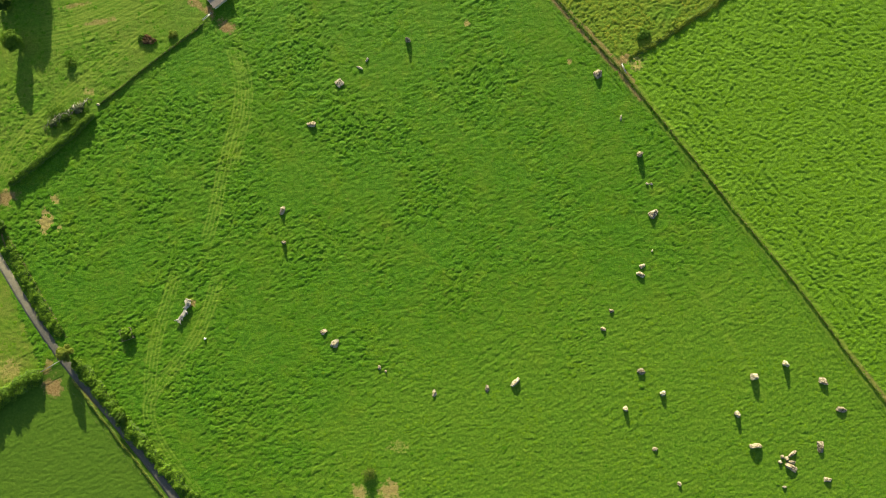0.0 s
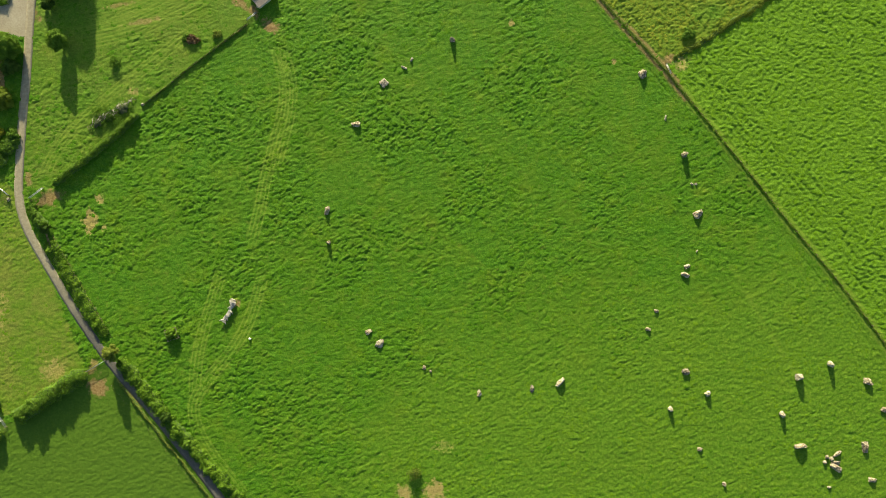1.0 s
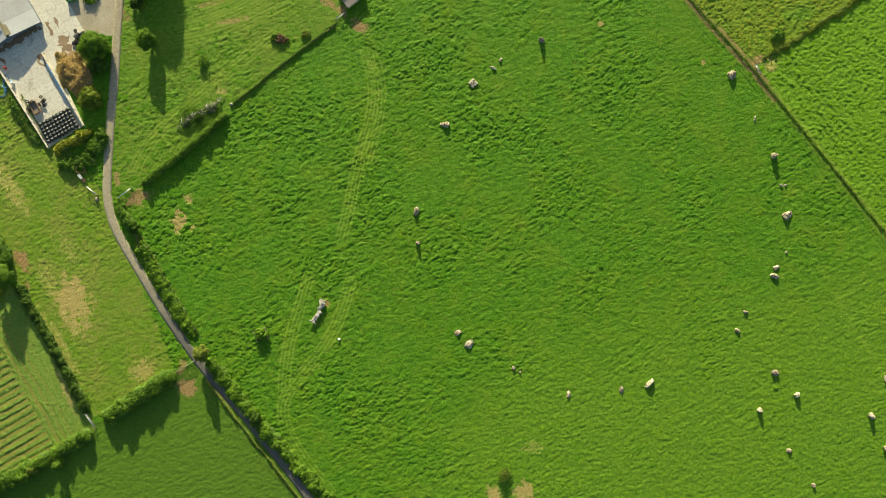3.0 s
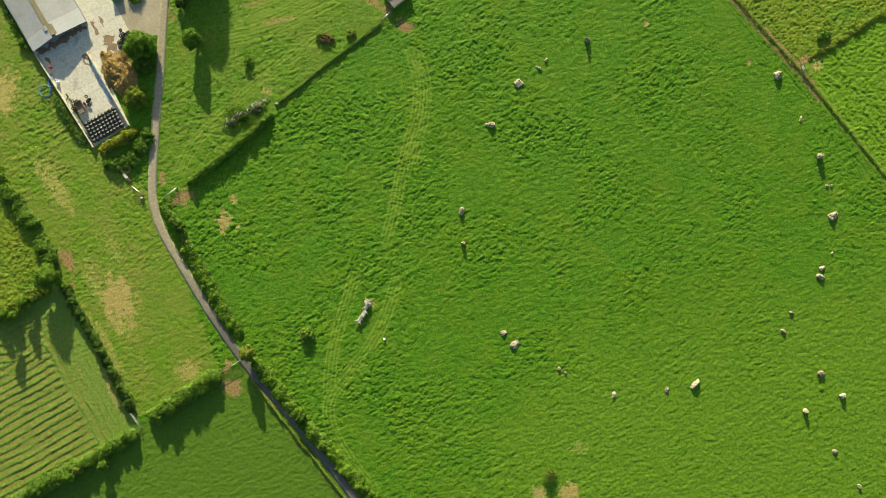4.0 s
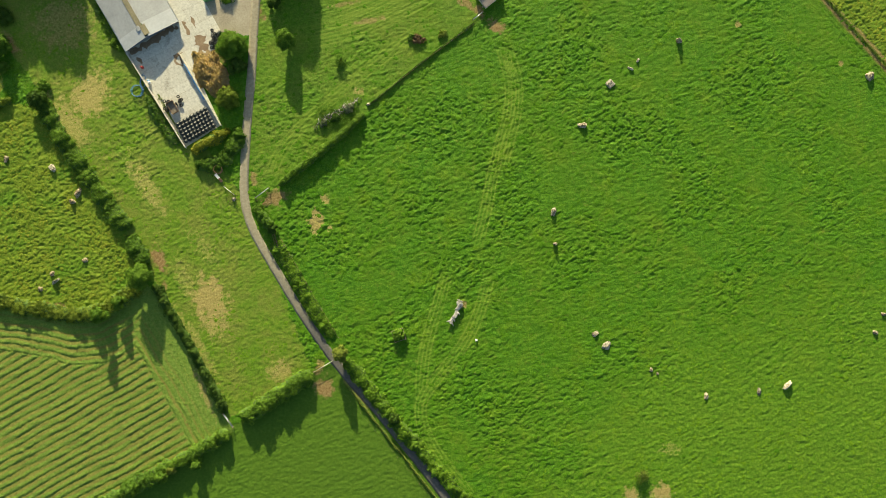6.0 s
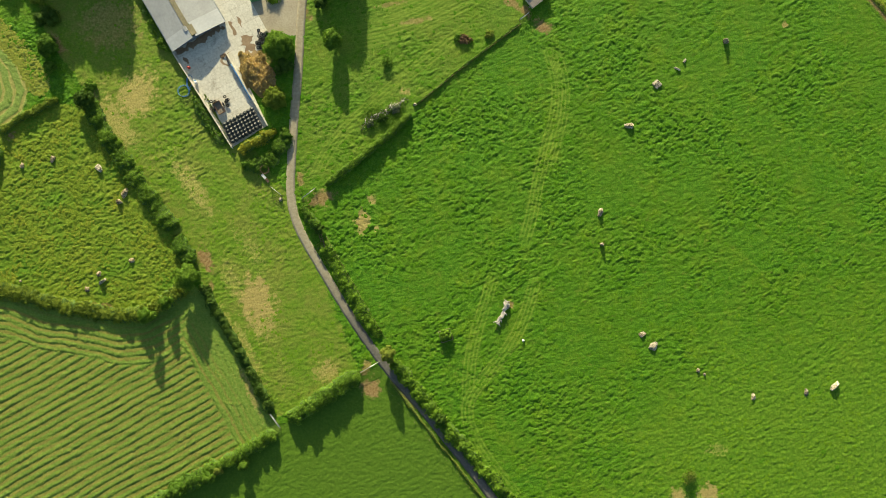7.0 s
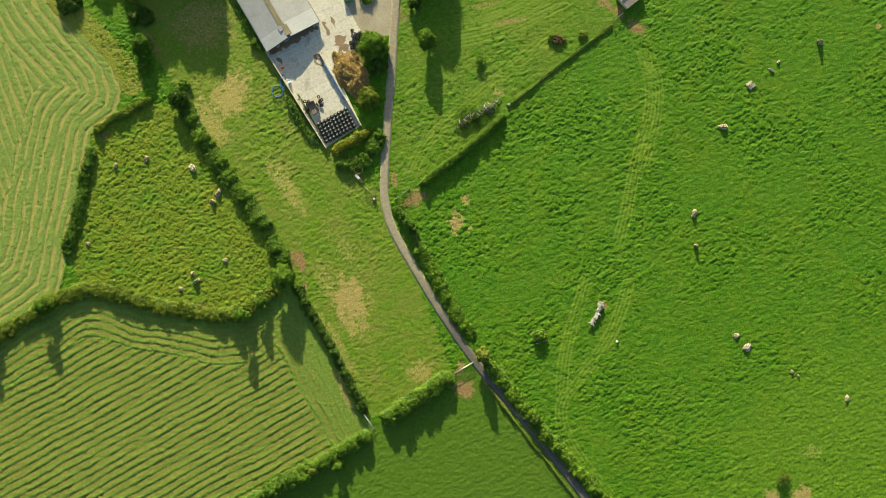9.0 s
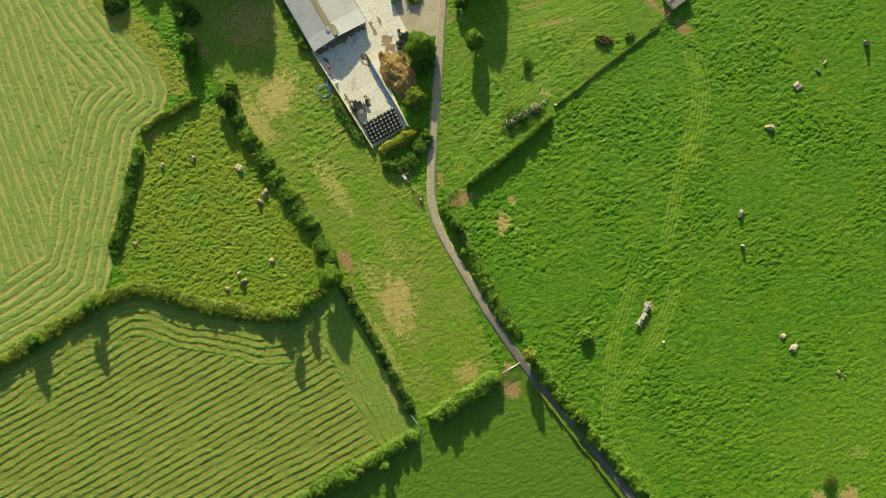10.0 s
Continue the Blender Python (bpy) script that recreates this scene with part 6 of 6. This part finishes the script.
def feed_barrier(a, b, label):
    """A tubular barrier that lies tilted in the hedge."""
    turn, long = line_frame(a, b)
    f = thing("feed_barrier", a[0], a[1], label, "barrier", turn=turn)
    for off, z in ((-0.45, 0.5), (0.45, 1.5)):
        part("rail", tube_mesh("rail", [(0, off, z), (long, off, z + 0.1)], [0.09, 0.09], RUST, 6), f)
    n = 9
    for i in range(n):
        x = long * i / (n - 1)
        part("upright", tube_mesh("upright", [(x, -0.5, 0.2), (x + 0.08, 0.5, 1.6)], [0.06, 0.06], RUST, 6), f)


feed_barrier((-134.2, 11.6), (-131.8, 3.8), "rusty tubular barrier leaning into the lane hedge")


# ---- gates, fences, small things ----
def gate(a, b, mat, label):
    """A five-barred field gate between two posts."""
    turn, long = line_frame(a, b)
    g = thing("field_gate", a[0], a[1], label, "gate", turn=turn)
    for k in (0, long):
        part("post", tube_mesh("post", [(k, 0, -0.2), (k, 0, 1.35), (k, 0, 1.4)], [0.11, 0.1, 0.06], TIMBER, 8), g, "timber gate post")
    leaf = part("gate_frame", tube_mesh("gate_frame", [(0.15, 0, 0.2), (0.15, 0, 1.2), (long - 0.15, 0, 1.2), (long - 0.15, 0, 0.2), (0.15, 0, 0.2)], [0.045] * 5, mat, 6), g)
    for z in (0.36, 0.54, 0.74, 0.96):
        part("bar", tube_mesh("bar", [(0.15, 0, z), (long - 0.15, 0, z)], [0.028, 0.028], mat, 6), leaf)
    part("brace", tube_mesh("brace", [(0.15, 0.02, 0.22), (long * 0.5, 0.02, 1.18), (long - 0.15, 0.02, 0.22)], [0.025] * 3, mat, 6), leaf)


gate(*[(-148.4, 21.9), (-145.1, 19.4)], STEEL, "galvanised field gate beside the lane")
gate(*[(-138.9, 18.6), (-134.9, 21.8)], STEEL, "galvanised field gate into the pasture")
gate(*[(-119.9, -33.2), (-114.4, -29.8)], STEEL, "galvanised field gate beside the lane")
gate(*[(-146.6, -46.2), (-143.6, -50.2)], STEEL, "galvanised field gate between two fields")
gate(*[(-74.5, 74.2), (-71.7, 76.5)], STEEL, "galvanised field gate beside the outbuilding")
gate(*[(53.5, 63.2), (55.0, 60.1)], STEEL, "galvanised field gate in the fence line")


def fence(line, gap, label, height=1.15, wires=4):
    q, t, s = evenly(line, gap)
    x0, y0 = q[len(q) // 2]
    f = thing("fence", x0, y0, label, "fence")
    post = tube_mesh("post", [(0, 0, -0.3), (0, 0, height), (0, 0, height + 0.06)], [0.055, 0.05, 0.02], TIMBER, 7)
    r = random.Random(len(q))
    for x, y in q:
        part("post", post, f, "", pose(x - x0, y - y0, 0, r.uniform(-4, 4), r.uniform(-4, 4), r.uniform(0, 90)))
    for k in range(wires):
        z = height * (k + 0.8) / wires
        part("wire", tube_mesh("wire", [(x - x0, y - y0, z) for x, y in q], [0.008] * len(q), RUST, 4), f)


fence(EAST_FENCE, 3.0, "long post and wire stock fence between fields")
fence([(-105.3, 47.4), (-92.5, 58.5), (-74.2, 72.9)], 2.8, "post and wire fence beside the low hedge")
fence([(-131.3, 7.3), (-123.1, -6.1), (-112.8, -22.8)], 3.2, "post and wire fence behind the lane hedge")
fence([(-182.5, 67.8), (-174.8, 52.8), (-163.3, 34.5)], 3.4, "thin wire fence beside the yard wall", 1.0, 2)
fence([(-112.5, -37.4), (-100.3, -51.3), (-82.8, -71.1)], 3.4, "old stakes along the lane edge", 0.45, 1)


def fallen_trunk():
    (ax, ay), (bx, by) = [(-76.6, -11.2), (-79.0, -17.9)]
    turn, long = line_frame((ax, ay), (bx, by))
    t = thing("fallen_tree_trunk", ax, ay, "bleached gnarled trunk of a fallen dead tree in the pasture", "tree trunk", turn=turn)
    r = np.random.default_rng(12)
    n, m = 40, 22
    k = np.linspace(0, 1, n)
    q = [(long * a, 0.3 * math.sin(4.5 * a) + 0.1 * math.sin(13 * a), 0.5 + 0.1 * math.sin(7 * a)) for a in k]
    w = np.linspace(0, 2 * np.pi, m, endpoint=False)
    aa, ww = np.meshgrid(k, w, indexing="ij")
    burr = 0.45 * np.exp(-((aa - 0.08) / 0.09) ** 2) + 0.35 * np.exp(-((aa - 0.66) / 0.07) ** 2) - 0.3 * np.exp(-((aa - 0.4) / 0.14) ** 2)
    flute = burr + 0.16 * np.sin(5 * ww + 6 * aa) + 0.35 * perlin(aa * 7, np.cos(ww) * 2 + 5 + np.sin(ww), 97) + 0.2 * perlin(aa * 19, ww * 2, 98)
    rad = (0.64 - 0.2 * aa) * (1 + flute)
    v = np.stack([np.array(q)[:, 0][:, None] + 0 * ww, np.array(q)[:, 1][:, None] + rad * np.cos(ww), np.array(q)[:, 2][:, None] + 0.8 * rad * np.sin(ww)], 2).reshape(-1, 3)
    f = [(i * m + j, i * m + (j + 1) % m, (i + 1) * m + (j + 1) % m, (i + 1) * m + j) for i in range(n - 1) for j in range(m)]
    f += [tuple(range(m))[::-1], tuple((n - 1) * m + j for j in range(m))]
    part("trunk", mesh_of("trunk", v, f, DEAD, False), t)
    for a, side, reach in ((0.12, 1, 1.1), (0.3, -1, 0.9), (0.45, 1, 1.3), (0.62, -1, 0.8), (0.78, 1, 0.9), (0.92, -1, 1.3), (0.97, 1, 1.1)):
        x, y, z = q[int(a * (n - 1))]
        part("branch", tube_mesh("branch", [(x, y, z), (x + 0.25, y + side * reach * 0.6, z + 0.3), (x + 0.7, y + side * reach, z + 0.25)], [0.26, 0.18, 0.06], DEAD, 8, 0.25, int(a * 50)), t)
    for i, w in enumerate(np.linspace(0, 6.28, 7)[:6]):
        part("root", tube_mesh("root", [(0.05, 0, 0.6), (-0.3, 0.5 * math.cos(w), 0.6 + 0.4 * math.sin(w)), (-0.5, 0.9 * math.cos(w), 0.62 + 0.55 * math.sin(w))], [0.28, 0.17, 0.05], DEAD, 7, 0.25, i), t)


fallen_trunk()


def tree_guard(x, y, side, turn):
    g = thing("tree_guard", x, y, "square timber post and rail guard round a young tree", "tree guard", turn=turn)
    h = side / 2
    for sx, sy in ((-1, -1), (1, -1), (1, 1), (-1, 1)):
        part("post", box_mesh("post", 0.13, 0.13, 1.35, TIMBER, 0.01), g, "", pose(sx * h, sy * h, -0.05))
    for z in (0.45, 0.8, 1.15):
        for k in range(4):
            part("rail", box_mesh("rail", side, 0.05, 0.1, TIMBER, 0.01), g, "", pose(0, 0, 0, 0, 0, 90 * k) @ pose(0, -h - 0.08, z))


tree_guard(-94.7, -21.6, 3.3, 20)


def branch_pile():
    """A heap of cut, bleached branches beside the hedge."""
    (ax, ay), (bx, by) = [(-120.9, 41.0), (-109.7, 47.3)]
    p = thing("brush_pile", (ax + bx) / 2, (ay + by) / 2, "heap of bleached cut branches beside the hedge", "brush pile")
    r = random.Random(8)
    for i in range(90):
        k, off = r.random(), r.uniform(-1, 1)
        x = (bx - ax) * (k - 0.5) + off * 1.6
        y = (by - ay) * (k - 0.5) + off * 2.0 + 0.6
        z = r.uniform(0.1, 1.0) * (1 - 0.5 * abs(off))
        a, l = r.uniform(0, 6.28), r.uniform(0.7, 2.3)
        c, s = math.cos(a) * l / 2, math.sin(a) * l / 2
        b = r.uniform(-0.25, 0.25)
        part("branch", tube_mesh("branch", [(x - c, y - s, max(z - 0.2, 0.05)), (x - s * b, y + c * b, z + 0.15), (x + c, y + s, z)], [0.11, 0.08, 0.02], DEAD if r.random() < 0.45 else BARK, 6, 0.15, i), p)
    rr = np.random.default_rng(4)
    n = 1500
    q = np.stack([(bx - ax) * (rr.random(n) - 0.5), (by - ay) * (rr.random(n) - 0.5), rr.uniform(0.1, 0.9, n)], 1) + rr.normal(size=(n, 3)) * np.array([0.8, 1.0, 0.1])
    q[:, 2] = np.abs(q[:, 2])
    part("weeds", quads_of("weeds", leaf_quads(q, np.tile(np.array([[0, 0, 1.0]]), (n, 1)), 0.3, rr), LEAF), p, "green weeds growing through", kind="stuff")


branch_pile()


def trough():
    (ax, ay), (bx, by) = [(-151.2, 25.6), (-149.1, 23.3)]
    turn, long = line_frame((ax, ay), (bx, by))
    t = thing("feed_trough", ax, ay, "white and rust-red feed trough in the grass", "trough", turn=turn)
    part("body", box_mesh("body", long * 0.55, 0.8, 0.45, WHITE, 0.06), t, "", pose(long * 0.28, 0, 0.05))
    part("body", box_mesh("body", long * 0.42, 0.75, 0.42, RUST, 0.06), t, "rust-red end", pose(long * 0.78, 0, 0.05))
    for k in (0.12, 0.88):
        part("foot", box_mesh("foot", 0.12, 0.85, 0.12, RUST, 0.02), t, "", pose(long * k, 0, -0.02))


trough()
stone(-145.4, 18.1, 1.3, 1.3, 0.5, 0, 60, "", "round stone base beside the field gate", category="stone", name="gate_stone")
stone(-105.6, 47.9, 1.2, 0.9, 0.7, 20, 61, "", "pale boulder at the end of the hedge", STONE_PALE, category="stone", name="boulder")
stone(-71.5, 78.5, 0.7, 0.6, 0.5, 20, 62, "", "pale boulder beside the outbuilding", STONE_PALE, category="stone", name="boulder")
